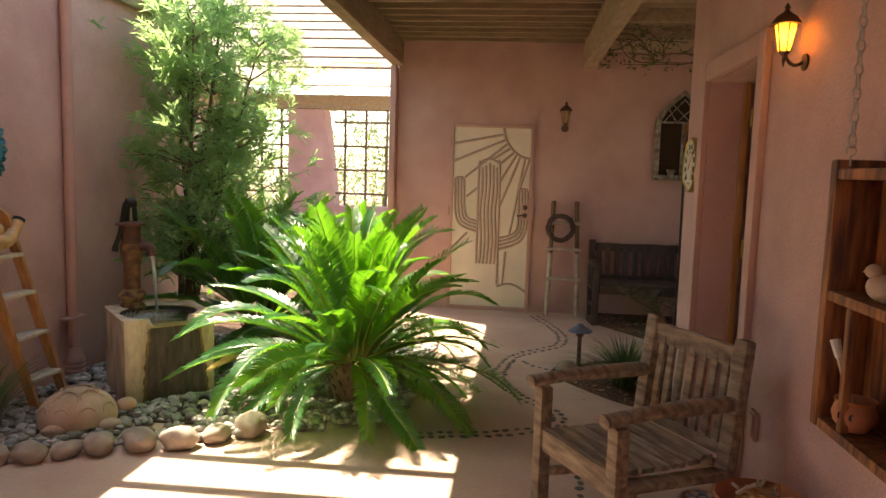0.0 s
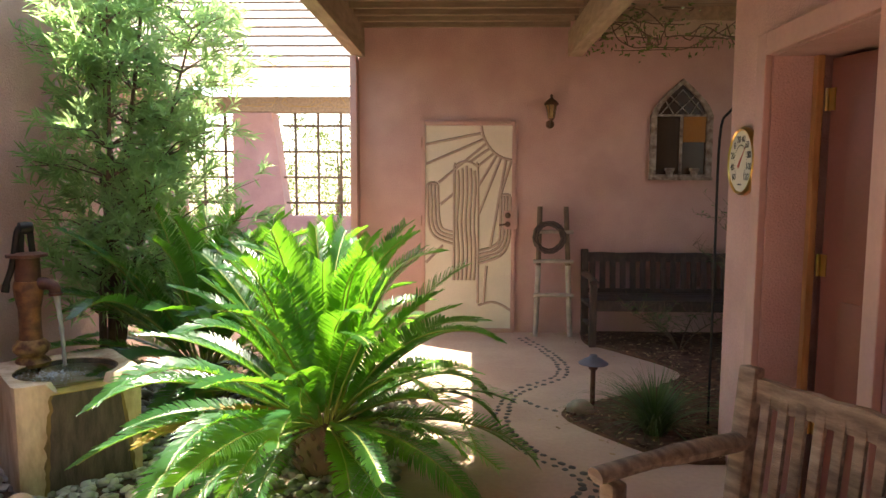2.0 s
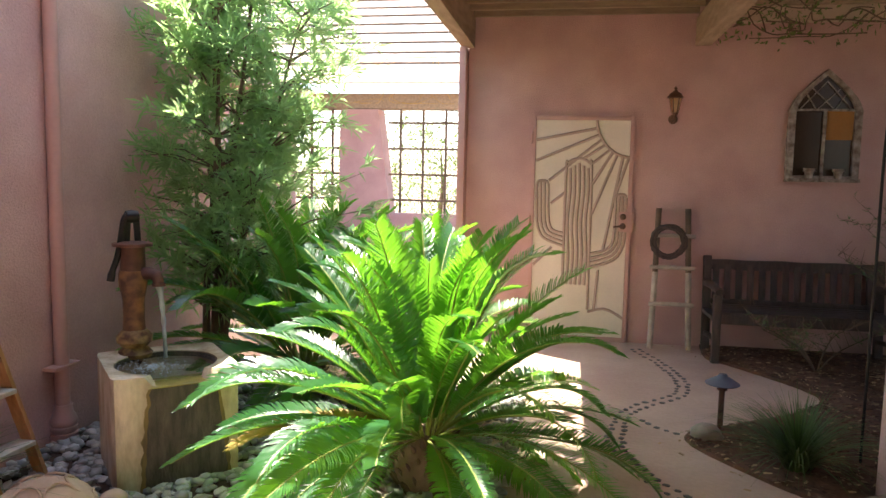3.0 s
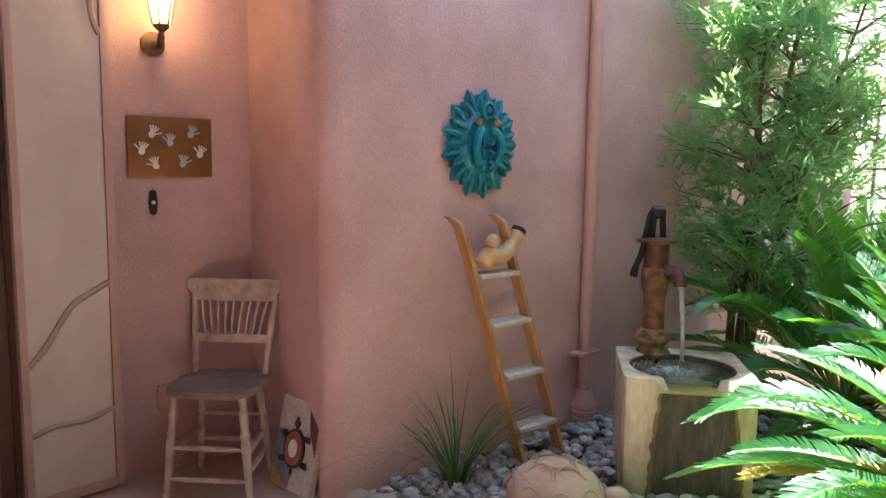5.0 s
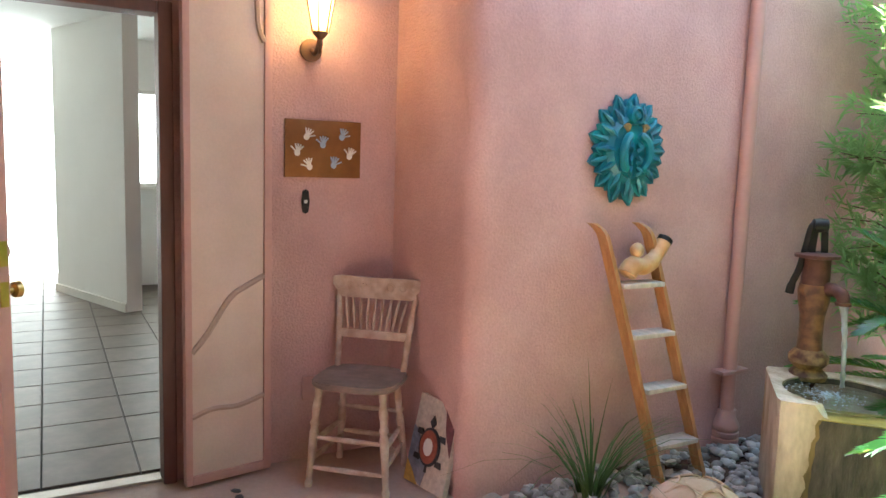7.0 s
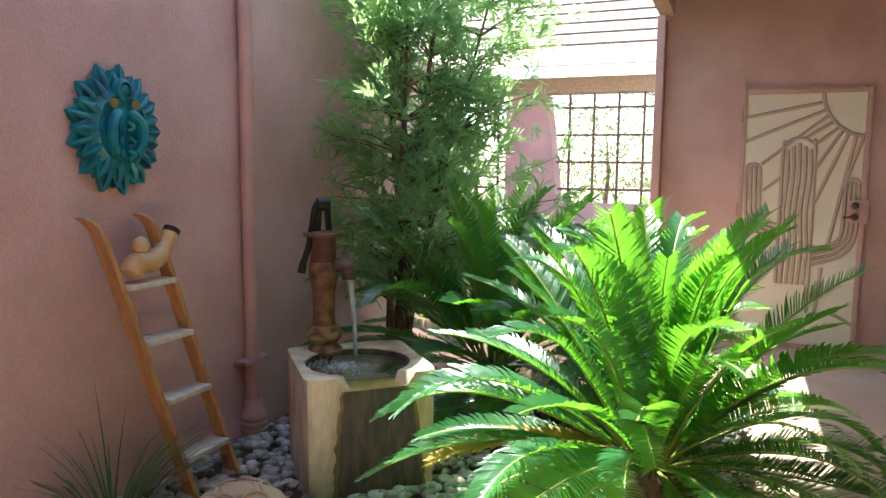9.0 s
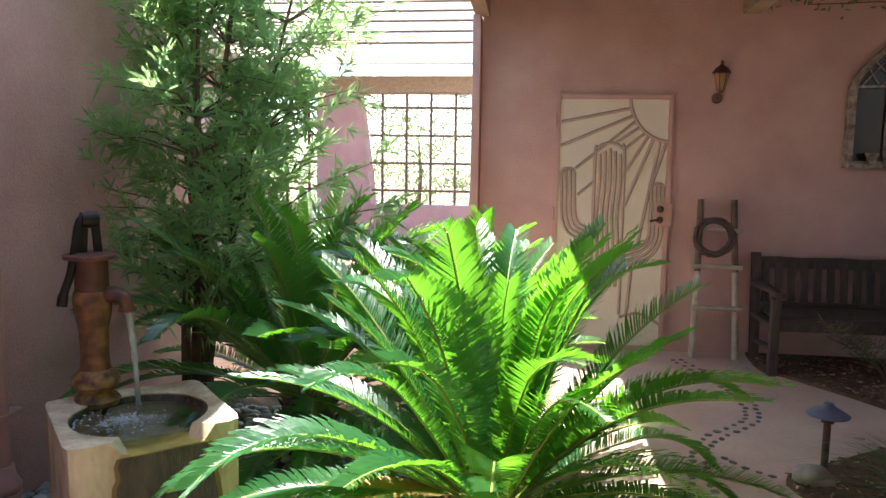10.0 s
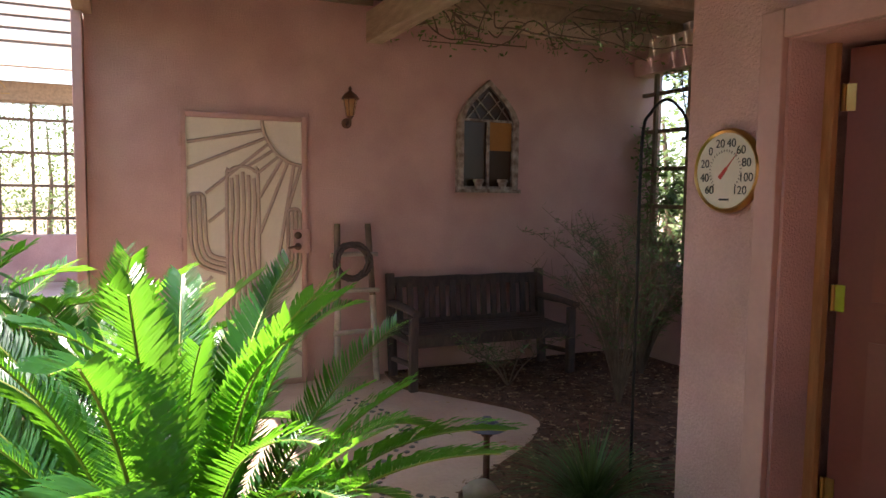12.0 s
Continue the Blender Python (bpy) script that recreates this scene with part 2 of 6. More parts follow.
def thing(name, place, label, category, rz=0, group="", kind=""):
    ob = new(name)
    ob.matrix_world = pose(*place, 0, 0, rz)
    ob.empty_display_size = 0.05
    return tagged(ob, label, category, group, kind)


def structure(name, bm, mat, label, category, smooth=False):
    return tagged(part(name, bm, mat, None, "", smooth), label, category, "", "structure")


def B():
    return bmesh.new()


def box(bm, lo, hi, bevel=0.0, m=None):
    lo, hi = Vector(lo), Vector(hi)
    r = bmesh.ops.create_cube(bm, size=1.0)
    mm = Matrix.Translation((lo + hi) / 2) @ Matrix.Diagonal((*(hi - lo), 1))
    if m is not None:
        mm = m @ mm
    bmesh.ops.transform(bm, matrix=mm, verts=r["verts"])
    if bevel:
        es = list({e for v in r["verts"] for e in v.link_edges})
        bmesh.ops.bevel(bm, geom=es, offset=bevel, segments=2, affect="EDGES", profile=0.6)
    return bm


def stick(bm, a, b, w, d, bevel=0.004, up=(0, 0, 1)):
    """A squared timber from a to b."""
    a, b = Vector(a), Vector(b)
    q = (b - a).to_track_quat("Z", "Y" if abs((b - a).normalized().z) > 0.8 else "X")
    m = Matrix.Translation(a) @ q.to_matrix().to_4x4()
    return box(bm, (-w / 2, -d / 2, 0), (w / 2, d / 2, (b - a).length), bevel, m)


def tube(bm, pts, r, seg=8, close=True):
    """A round bar through pts; r is one radius or one for each point."""
    pts = [Vector(p) for p in pts]
    n = len(pts)
    rs = r if isinstance(r, (list, tuple)) else [r] * n
    rings, prev = [], None
    for i, p in enumerate(pts):
        t = (pts[min(i + 1, n - 1)] - pts[max(i - 1, 0)]).normalized()
        if prev is None:
            prev = t.orthogonal().normalized()
        u = (prev - t * prev.dot(t)).normalized()
        prev = u
        w = t.cross(u)
        rings.append([bm.verts.new(p + (u * math.cos(2 * math.pi * k / seg) + w * math.sin(2 * math.pi * k / seg)) * rs[i]) for k in range(seg)])
    for a, b in zip(rings, rings[1:]):
        for k in range(seg):
            bm.faces.new((a[k], a[(k + 1) % seg], b[(k + 1) % seg], b[k]))
    if close:
        bm.faces.new(rings[0][::-1])
        bm.faces.new(rings[-1])
    return bm


def lathe(bm, prof, seg=20, m=None):
    """A turned body; prof: (radius, height)."""
    rings = []
    for r, z in prof:
        rings.append([bm.verts.new(Vector((r * math.cos(2 * math.pi * k / seg), r * math.sin(2 * math.pi * k / seg), z))) for k in range(seg)])
    for a, b in zip(rings, rings[1:]):
        for k in range(seg):
            bm.faces.new((a[k], a[(k + 1) % seg], b[(k + 1) % seg], b[k]))
    bm.faces.new(rings[0][::-1])
    bm.faces.new(rings[-1])
    if m is not None:
        bmesh.ops.transform(bm, matrix=m, verts=[v for g in rings for v in g])
    return bm


def slab(bm, poly, depth, m=None):
    """A flat polygon in xy, thickened along z."""
    a = [bm.verts.new((x, y, 0)) for x, y in poly]
    b = [bm.verts.new((x, y, depth)) for x, y in poly]
    bm.faces.new(a[::-1]), bm.faces.new(b)
    n = len(poly)
    for i in range(n):
        bm.faces.new((a[i], a[(i + 1) % n], b[(i + 1) % n], b[i]))
    if m is not None:
        bmesh.ops.transform(bm, matrix=m, verts=a + b)
    return bm


def blob(bm, place, size, seed=0, rough=0.15, sub=2, m=None):
    r = bmesh.ops.create_icosphere(bm, subdivisions=sub, radius=1.0)
    for v in r["verts"]:
        k = 1 + rough * noise.noise(v.co * 1.4 + Vector((seed * 7.1, seed * 3.3, seed)))
        v.co = Vector((v.co.x * size[0], v.co.y * size[1], v.co.z * size[2])) * k
        if m is not None:
            v.co = m @ v.co
        v.co += Vector(place)
    return bm


def smooth_path(pts, n=6):
    """Points of a soft curve through pts."""
    out, P = [], [Vector(p) for p in pts]
    for i in range(len(P) - 1):
        a, b, c, d = P[max(i - 1, 0)], P[i], P[i + 1], P[min(i + 2, len(P) - 1)]
        for k in range(n):
            t = k / n
            out.append(0.5 * (2 * b + (c - a) * t + (2 * a - 5 * b + 4 * c - d) * t * t + (3 * b - a - 3 * c + d) * t ** 3))
    return out + [P[-1]]


def wall_with_holes(name, axis, at, thick, u0, u1, z0, z1, holes, mat, label):
    """A straight wall along x or y; holes: (u0, u1, z0, z1)."""
    us = sorted({u0, u1, *[h[0] for h in holes], *[h[1] for h in holes]})
    zs = sorted({z0, z1, *[h[2] for h in holes], *[h[3] for h in holes]})
    bm = B()
    t0, t1 = min(at, at + thick), max(at, at + thick)
    grid = [[not any(h[0] <= (ua + ub) / 2 <= h[1] and h[2] <= (za + zb) / 2 <= h[3] for h in holes)
             for za, zb in zip(zs, zs[1:])] for ua, ub in zip(us, us[1:])]

    def put(u, t, z):
        return bm.verts.new((u, t, z) if axis == "x" else (t, u, z))

    def quad(*c):
        bm.faces.new([put(*p) for p in c])
    nu, nz = len(us) - 1, len(zs) - 1
    for i in range(nu):
        for j in range(nz):
            if not grid[i][j]:
                continue
            a, b, c, d = us[i], us[i + 1], zs[j], zs[j + 1]
            quad((a, t0, c), (b, t0, c), (b, t0, d), (a, t0, d))
            quad((a, t1, c), (b, t1, c), (b, t1, d), (a, t1, d))
            if i == 0 or not grid[i - 1][j]:
                quad((a, t0, c), (a, t1, c), (a, t1, d), (a, t0, d))
            if i == nu - 1 or not grid[i + 1][j]:
                quad((b, t0, c), (b, t1, c), (b, t1, d), (b, t0, d))
            if j == 0 or not grid[i][j - 1]:
                quad((a, t0, c), (b, t0, c), (b, t1, c), (a, t1, c))
            if j == nz - 1 or not grid[i][j + 1]:
                quad((a, t0, d), (b, t0, d), (b, t1, d), (a, t1, d))
    bmesh.ops.remove_doubles(bm, verts=bm.verts, dist=1e-5)
    return structure(name, bm, mat, label, "wall")


# ---- structure ----
structure("ground", box(B(), (-60, -60, -0.3), (60, 60, -0.05)), EARTH, "dry sandy earth around the house", "ground")
structure("floor", box(B(), (-2.9, -9.0, -0.2), (5.2, 13.45, 0.0)), CONCRETE, "smooth pinkish tan stained concrete courtyard floor", "floor")

# left side: entry wall, rounded return, long garden wall
wall_with_holes("wall_entry", "y", -2.86, -0.16, -9.0, 1.45, 0, 3.1, [(-0.82, 0.21, 0.0, 2.12)], STUCCO, "pink stucco wall around the entrance")


def garden_wall():
    # return wall with a bullnose corner, then the long wall
    R, x1, y0 = 0.085, -2.09, 1.27
    pts = [(-2.86, y0)]
    for k in range(9):
        a = -math.pi / 2 + k / 8 * math.pi / 2
        pts.append((x1 - R + R * math.cos(a), y0 + R + R * math.sin(a)))
    pts += [(x1, 4.75), (-5.0, 4.75), (-5.0, 4.5), (-2.86, 4.5)]
    return slab(B(), pts, 2.72)


cap = B()
box(cap, (-2.3, 1.3, 2.722), (-2.03, 4.8, 2.80), 0.008)
box(cap, (-2.855, 1.2, 2.722), (-2.31, 1.5, 2.80), 0.008)
structure("wall_cap", cap, BEAM, "tan timber cap along the garden wall top", "beam")
structure("wall_garden", garden_wall(), STUCCO, "pink stucco garden wall with a rounded corner", "wall", True)
wall_with_holes("wall_back", "x", 6.2, 0.25, -0.36, 4.6, 0, 3.05, [(0.25, 1.14, 0.0, 2.05)], STUCCO, "shaded pink stucco wall with a metal door")
wall_with_holes("wall_right", "y", 2.08, 1.6, -9.0, 3.12, 0, 3.05, [(1.72, 2.62, 0.0, 2.07)], STUCCO, "pink stucco wall with a recessed doorway")
# unseen end wall, added to close off light from the rear
wall_with_holes("wall_behind", "x", -9.0, -0.2, -3.0, 5.2, 0, 3.05, [], STUCCO, "unseen pink stucco wall added to close the entry")

# casing round the recessed doorway
casing = B()
box(casing, (2.045, 2.63, 0), (2.079, 2.73, 2.18), 0.006)
box(casing, (2.045, 1.62, 0), (2.079, 1.715, 2.18), 0.006)
box(casing, (2.045, 1.717, 2.075), (2.079, 2.628, 2.18), 0.006)
structure("trim", casing, TRIM, "pink painted moulding around the doorway", "trim")

# far left wall past the garden wall, with a window and eave
wall_with_holes("wall_far_left", "y", -4.9, -0.2, 4.5, 13.4, 0, 3.0, [(6.6, 8.0, 1.7, 2.7)], STUCCO, "pink stucco house wall beyond the garden")
eave = B()
box(eave, (-5.2, 4.76, 3.002), (-4.4, 13.0, 3.1), 0.01)
box(eave, (-4.5, 4.76, 2.86), (-4.4, 13.0, 3.0), 0.01)
structure("eave_left", eave, BEAM, "tan wooden eave along the house wall", "eave")
wt = tagged(thing("window_garden", (-4.9, 7.3, 1.7), "white framed window in the house wall", "window"), kind="structure")
wb = B()
box(wb, (-0.12, -0.7, 0), (-0.05, -0.64, 1.0)), box(wb, (-0.12, 0.64, 0), (-0.05, 0.7, 1.0))
box(wb, (-0.12, -0.64, 0), (-0.05, 0.64, 0.06)), box(wb, (-0.12, -0.64, 0.94), (-0.05, 0.64, 1.0)), box(wb, (-0.12, -0.02, 0.06), (-0.05, 0.02, 0.94))
part("frame", wb, WHITE, wt)
part("pane", box(B(), (-0.09, -0.64, 0.06), (-0.085, 0.64, 0.94)), GLASS, wt)
structure("wall_window_back", box(B(), (-7, 5.0, 0.0), (-6.9, 9.0, 3.0)), WALLWHITE, "white wall inside the house", "wall")

# porch roof over the path; its unseen run below y 0.2 is added shade
def porch_roof():
    bm = B()
    k = 0
    y = -5.95
    while y < 6.19:
        box(bm, (-0.3, y, 2.955), (2.079 if y < 3.1 else 1.62, min(y + 0.245, 6.195), 2.99), 0.006)
        box(bm, (-0.3, y + 0.2, 2.90), (2.079 if y < 3.1 else 1.62, y + 0.238, 2.954))
        y += 0.25
    box(bm, (-0.3, -5.95, 2.995), (2.079, 6.195, 3.05))
    return bm


structure("ceiling", porch_roof(), BOARD, "dark brown board ceiling of the porch with cross battens", "ceiling")
structure("beam_left", box(B(), (-0.42, -5.95, 2.66), (-0.305, 6.195, 3.04), 0.008), BEAM, "tan timber edge beam of the porch roof", "beam")
structure("post_left", box(B(), (-0.43, 6.06, 0), (-0.365, 6.44, 2.655), 0.006), TRIM, "pink painted end trim of the wall", "trim")
structure("beam_right", box(B(), (1.625, 1.4, 2.66), (1.76, 6.195, 2.895), 0.008), BEAM, "tan timber beam under the porch ceiling", "beam")
structure("beam_back", box(B(), (1.765, 6.07, 2.84), (4.34, 6.195, 3.02), 0.008), FASCIA, "pale timber ledger along the wall top", "beam")

# unseen roof added over the entrance to keep sun and sky off it
def entry_shade_roof():
    bm = B()
    box(bm, (-2.855, 0.72, 2.86), (-1.95, 1.26, 2.95))
    for k in range(27):
        box(bm, (-2.855, -5.93 + 0.245 * k, 2.86), (-0.425, -5.692 + 0.245 * k, 2.9), 0.006)
    box(bm, (-2.855, -5.93, 2.905), (-0.425, 0.7, 2.95))
    return bm


structure("ceiling_entry", entry_shade_roof(), BOARD, "unseen brown board roof added to shade the entrance", "ceiling")

# open rafters over the garden
def rafter():
    return finish(box(B(), (-2.6, -0.025, 0), (-0.43, 0.025, 0.12), 0.004), "rafter", BEAM)


rm = rafter()
raft = tagged(thing("rafters", (0, 1.5, 2.8), "spaced tan rafters above the garden", "rafters"), kind="structure")
for k in range(3):
    o = new("rafter", rm)
    o.parent = raft
    o.location = (0, 0.98 - 0.36 * k, 0)

# pergola over the planting bed
perg = tagged(thing("pergola", (0, 0, 0), "timber pergola grown over with bare vines, added shade boards on top", "pergola"), kind="structure")
# near-closed boards added on top to hold back skylight from the bed
for k in range(22):
    part("cover_board", box(B(), (1.78, 3.14 + 0.139 * k, 3.045), (4.5, 3.272 + 0.139 * k, 3.065), 0.003), BOARD, perg)
for k in range(4):
    part("rafter", box(B(), (1.78, 3.5 + 0.78 * k, 2.92), (4.5, 3.57 + 0.78 * k, 3.04), 0.006), BEAM, perg)
part("fascia_board", box(B(), (4.505, 3.13, 2.70), (4.54, 6.3, 3.08), 0.004), BOARD, perg)
part("edge_beam", box(B(), (4.3, 3.13, 2.76), (4.42, 6.06, 2.915), 0.006), FASCIA, perg)
wall_with_holes("wall_bed", "y", 4.25, 0.2, 3.13, 6.19, 0, 2.75, [(3.6, 6.19, 0.88, 2.6)], STUCCO, "pink stucco wall with a trellised opening")


def lattice(name, place, rz, w, h, nx, nz, bar, label, mat):
    t = tagged(thing(name, place, label, "trellis", rz), kind="structure")
    vm = finish(box(B(), (-bar / 2, -bar / 2, 0), (bar / 2, bar / 2, h), 0.002), "bar", mat)
    hm = finish(box(B(), (0, -bar * 1.5, -bar / 2), (w, -bar / 2, bar / 2), 0.002), "bar", mat)
    for k in range(nx):
        o = new("upright_bar", vm)
        o.parent, o.location = t, (w * (k + 0.5) / nx, 0, 0)
    for k in range(nz):
        o = new("cross_bar", hm)
        o.parent, o.location = t, (0, 0, h * (k + 0.5) / nz)
    return t


lattice("trellis_bed", (4.34, 3.6, 0.88), 90, 2.59, 1.72, 6, 5, 0.035, "dark wooden trellis in the wall opening", BARK)

structure("planting_soil", box(B(), (-4.85, 4.76, -0.01), (-0.5, 10.5, 0.012)), MULCH, "dark planting soil behind the palms", "ground")
structure("garden_soil", box(B(), (-2.088, 2.15, -0.01), (-0.45, 4.755, 0.008)), MULCH, "dark soil under the pebbles", "ground")

# far patio wall with pillars, lattice and a roof behind
def pillar(x0, x1):
    bm = B()
    prof = [(x0 - 0.03, 0.0), (x1 + 0.22, 0.0), (x1 + 0.10, 1.2), (x1 - 0.02, 2.2), (x1 - 0.1, 2.79), (x0, 2.79)]
    return slab(bm, prof, 0.5, Matrix.Translation((0, 13.95, 0)) @ pose(0, 0, 0, 90, 0, 0))


structure("pillar_patio", pillar(-3.98, -3.1), STUCCO, "thick tapering pink stucco pillar", "pillar")
structure("pillar_patio_end", pillar(-8.1, -7.2), STUCCO, "thick tapering pink stucco pillar", "pillar")
structure("wall_patio", box(B(), (-9, 13.5, 0), (3.0, 13.8, 0.74), 0.02), STUCCO, "low pink stucco wall under the lattice", "wall")
structure("beam_patio", box(B(), (-9, 13.45, 2.8), (3.0, 13.9, 3.1), 0.02), BEAM, "tan beam over the patio lattice", "beam")
lattice("trellis_patio", (-3.02, 13.7, 0.745), 0, 6.0, 2.05, 13, 4, 0.045, "dark lattice bars in the patio opening", BARK)
lattice("trellis_patio_side", (-7.1, 13.7, 0.745), 0, 3.1, 2.05, 7, 4, 0.045, "dark lattice bars in the patio opening", BARK)
structure("fascia_patio", box(B(), (-9, 0, 0), (3.0, 0.62, 0.035), 0.004, Matrix.Translation((0, 12.54, 3.17)) @ pose(0, 0, 0, 40, 0, 0)), FASCIA, "pale sloping apron board under the roof edge", "fascia")
roof = tagged(thing("roof_patio", (0, 13.0, 3.59), "sunlit tan roof of overlapping long boards", "roof"), kind="structure")
roof_board = finish(box(B(), (-9, 0, 0), (3.0, 0.47, 0.04)), "roof_board", SIDING)
for k in range(13):
    o = new("roof_board", roof_board)
    o.parent = roof
    o.matrix_basis = Matrix.Translation((0, 0.42 * k, 0.27 * k)) @ pose(0, 0, 0, 29, 0, 0)

# room behind the entrance
structure("floor_room", box(B(), (-14, -4, -0.2), (-2.905, 3.2, -0.012)), GROUT, "dark grout bed under floor tiles", "floor")
structure("ceiling_room", box(B(), (-14, -4, 2.75), (-3.03, 3.2, 2.9)), WALLWHITE, "white ceiling of the empty room", "ceiling")
wall_with_holes("wall_room_far", "y", -8.3, -0.15, 0.0, 3.2, 0, 2.75, [(0.27, 1.60, 1.13, 2.2)], WALLWHITE, "white room wall with a window")
structure("wall_room_left", box(B(), (-14, -4.1, 0), (-3.03, -4.0, 2.75)), WALLWHITE, "plain white room wall", "wall")
structure("wall_room_right", box(B(), (-8.3, 3.2, 0), (-3.03, 3.3, 2.75)), WALLWHITE, "plain white room wall", "wall")
structure("wall_room_end", box(B(), (-12.9, -4, 0), (-12.75, 3.2, 2.75)), WALLWHITE, "white wall at the end of the hall", "wall")
structure("wall_room_stub", slab(B(), [(-6.77, 0.36), (-8.2, -0.19), (-8.29, -0.02), (-6.83, 0.50)], 2.749), WALLWHITE, "white partition wall with a skirting", "wall")
structure("baseboard", slab(B(), [(-6.757, 0.345), (-8.21, -0.215), (-8.215, -0.195), (-6.77, 0.36)], 0.08), WHITE, "white skirting board", "baseboard")
rw = tagged(thing("window_1", (-8.37, 0.27, 1.13), "white sliding window with bright daylight behind", "window"), kind="structure")
wb = B()
for y0, y1 in ((0, 0.04), (0.31, 0.35), (1.29, 1.33)):
    box(wb, (-0.02, y0, 0), (0.03, y1, 1.07))
for z0, z1 in ((0, 0.04), (1.03, 1.07)):
    box(wb, (-0.022, 0.04, z0), (0.028, 1.29, z1))
part("window_frame", wb, WHITE, rw)
part("window_sill", box(B(), (0.0, -0.05, -0.04), (0.12, 1.38, -0.002), 0.006), WHITE, rw)
pane = part("pane", box(B(), (0, 0.04, 0.04), (0.004, 1.29, 1.03)), GLASS, rw)
pane.visible_shadow = False
sb = part("backdrop", box(B(), (-9.6, -1.0, -0.02), (-9.5, 3.0, 3.0)), glow("daylight_backdrop", (0.95, 0.98, 1.0), 0.8))
tagged(sb, "pale bright outdoors beyond the window", "backdrop", "", "structure")

# entry door frame and threshold
fr = B()
box(fr, (-2.95, 0.15, 0.0), (-2.83, 0.208, 2.11), 0.006)
box(fr, (-2.95, -0.818, 0.0), (-2.83, -0.76, 2.11), 0.006)
box(fr, (-2.95, -0.758, 2.06), (-2.83, 0.148, 2.11), 0.006)
structure("door_frame", fr, FRAMEBROWN, "dark brown wooden door frame", "door frame")
structure("threshold", box(B(), (-2.95, -0.758, 0.0), (-2.87, 0.148, 0.014), 0.004), STEEL, "pale metal door threshold", "threshold")


# ---- doors ----
def cactus_door():
    d = tagged(thing("door_2", (0.242, 6.2, 0.0), "cream metal security door with a raised saguaro and sun", "door"), kind="structure")
    fb = B()
    box(fb, (0, -0.03, 0), (0.035, 0.03, 2.05), 0.003), box(fb, (0.873, -0.03, 0), (0.908, 0.03, 2.05), 0.003)
    box(fb, (0.035, -0.03, 2.015), (0.873, 0.03, 2.05), 0.003), box(fb, (0.035, -0.03, 0), (0.873, 0.03, 0.04), 0.003)
    part("frame", fb, TRIM, d)
    part("panel", box(B(), (0.036, -0.012, 0.041), (0.872, 0.012, 2.014)), CREAM, d)

    def P(px, py):
        return (0.03 + (px - 40) / 330 * 0.86, -0.014, 2.04 - (py - 25) / 710 * 2.02)
    arc = [(370 - 122 * math.cos(a), 22 + 128 * math.sin(a)) for a in [0.04 + k * 0.19 for k in range(9)]]
    lines = [arc]
    rays = [((247, 60), (45, 97)), ((258, 80), (45, 163)), ((266, 95), (92, 226)), ((278, 112), (205, 157)), ((294, 128), (232, 175)),
            ((306, 134), (241, 235)), ((322, 141), (242, 330)), ((341, 146), (286, 445)), ((361, 149), (322, 268)), ((150, 262), (100, 300)),
            ((45, 500), (108, 440)), ((272, 510), (262, 640))]
    lines += rays
    lines += [[(150, 560), (150, 200), (158, 168), (180, 156), (205, 156), (228, 168), (238, 200), (240, 640)]]
    for k in range(5):
        x = 163 + 15.5 * k
        lines.append([(x, 560), (x + 4, 460), (x - 3, 360), (x + 3, 260), (x, 185 - 8 * (2 - abs(k - 2)))])
    for k in range(4):
        o = k * 13
        lines.append([(50 + o, 236 - 5 * (k in (1, 2))), (52 + o, 300), (56 + o, 370 - o * .4), (80 + o * .75, 412 - o * .7), (148, 436 - o * 1.05)])
    lines.append([(50, 236), (58, 228), (78, 227), (89, 236)])
    for k in range(4):
        o = k * 12
        lines.append([(322 + o, 275 - 4 * (k in (1, 2))), (322 + o, 360), (318 + o, 420 + o * .2), (290 + o * .9, 446 + o * .8), (242, 458 + o * 1.25)])
    lines.append([(322, 275), (330, 267), (350, 266), (358, 275)])
    lines.append([(242, 648), (290, 636), (330, 646), (375, 672)])
    for ln in lines:
        pts = smooth_path([P(*q) for q in ln], 4) if len(ln) > 2 else [P(*q) for q in ln]
        part("raised_line", tube(B(), pts, 0.014, 6), RELIEFSHADE, d)
    lb = B()
    box(lb, (0.80, -0.042, 1.02), (0.93, -0.031, 1.20), 0.003)
    part("lock_plate", lb, TRIM, d)
    part("deadbolt", lathe(B(), [(0.028, 0), (0.028, 0.012), (0.018, 0.02)], 16, Matrix.Translation((0.835, -0.043, 1.155)) @ pose(0, 0, 0, 90)), LAMPMETAL, d, "dark bronze deadbolt")
    hb = lathe(B(), [(0.028, 0), (0.028, 0.012), (0.012, 0.016), (0.012, 0.05)], 16, Matrix.Translation((0.835, -0.043, 1.07)) @ pose(0, 0, 0, 90))
    tube(hb, [(0.835, -0.088, 1.07), (0.80, -0.09, 1.07), (0.75, -0.088, 1.062)], [0.011, 0.009, 0.008], 8)
    part("lever_handle", hb, LAMPMETAL, d, "dark bronze lever handle")
    for z in (0.3, 1.05, 1.8):
        part("hinge", tube(B(), [(-0.004, -0.034, z), (-0.004, -0.034, z + 0.1)], 0.012, 8), TRIM, d)


cactus_door()
structure("door_back", box(B(), (0.2, 6.30, 0.0), (1.2, 6.34, 2.1)), MAROON, "dark inner door behind the metal door", "door")


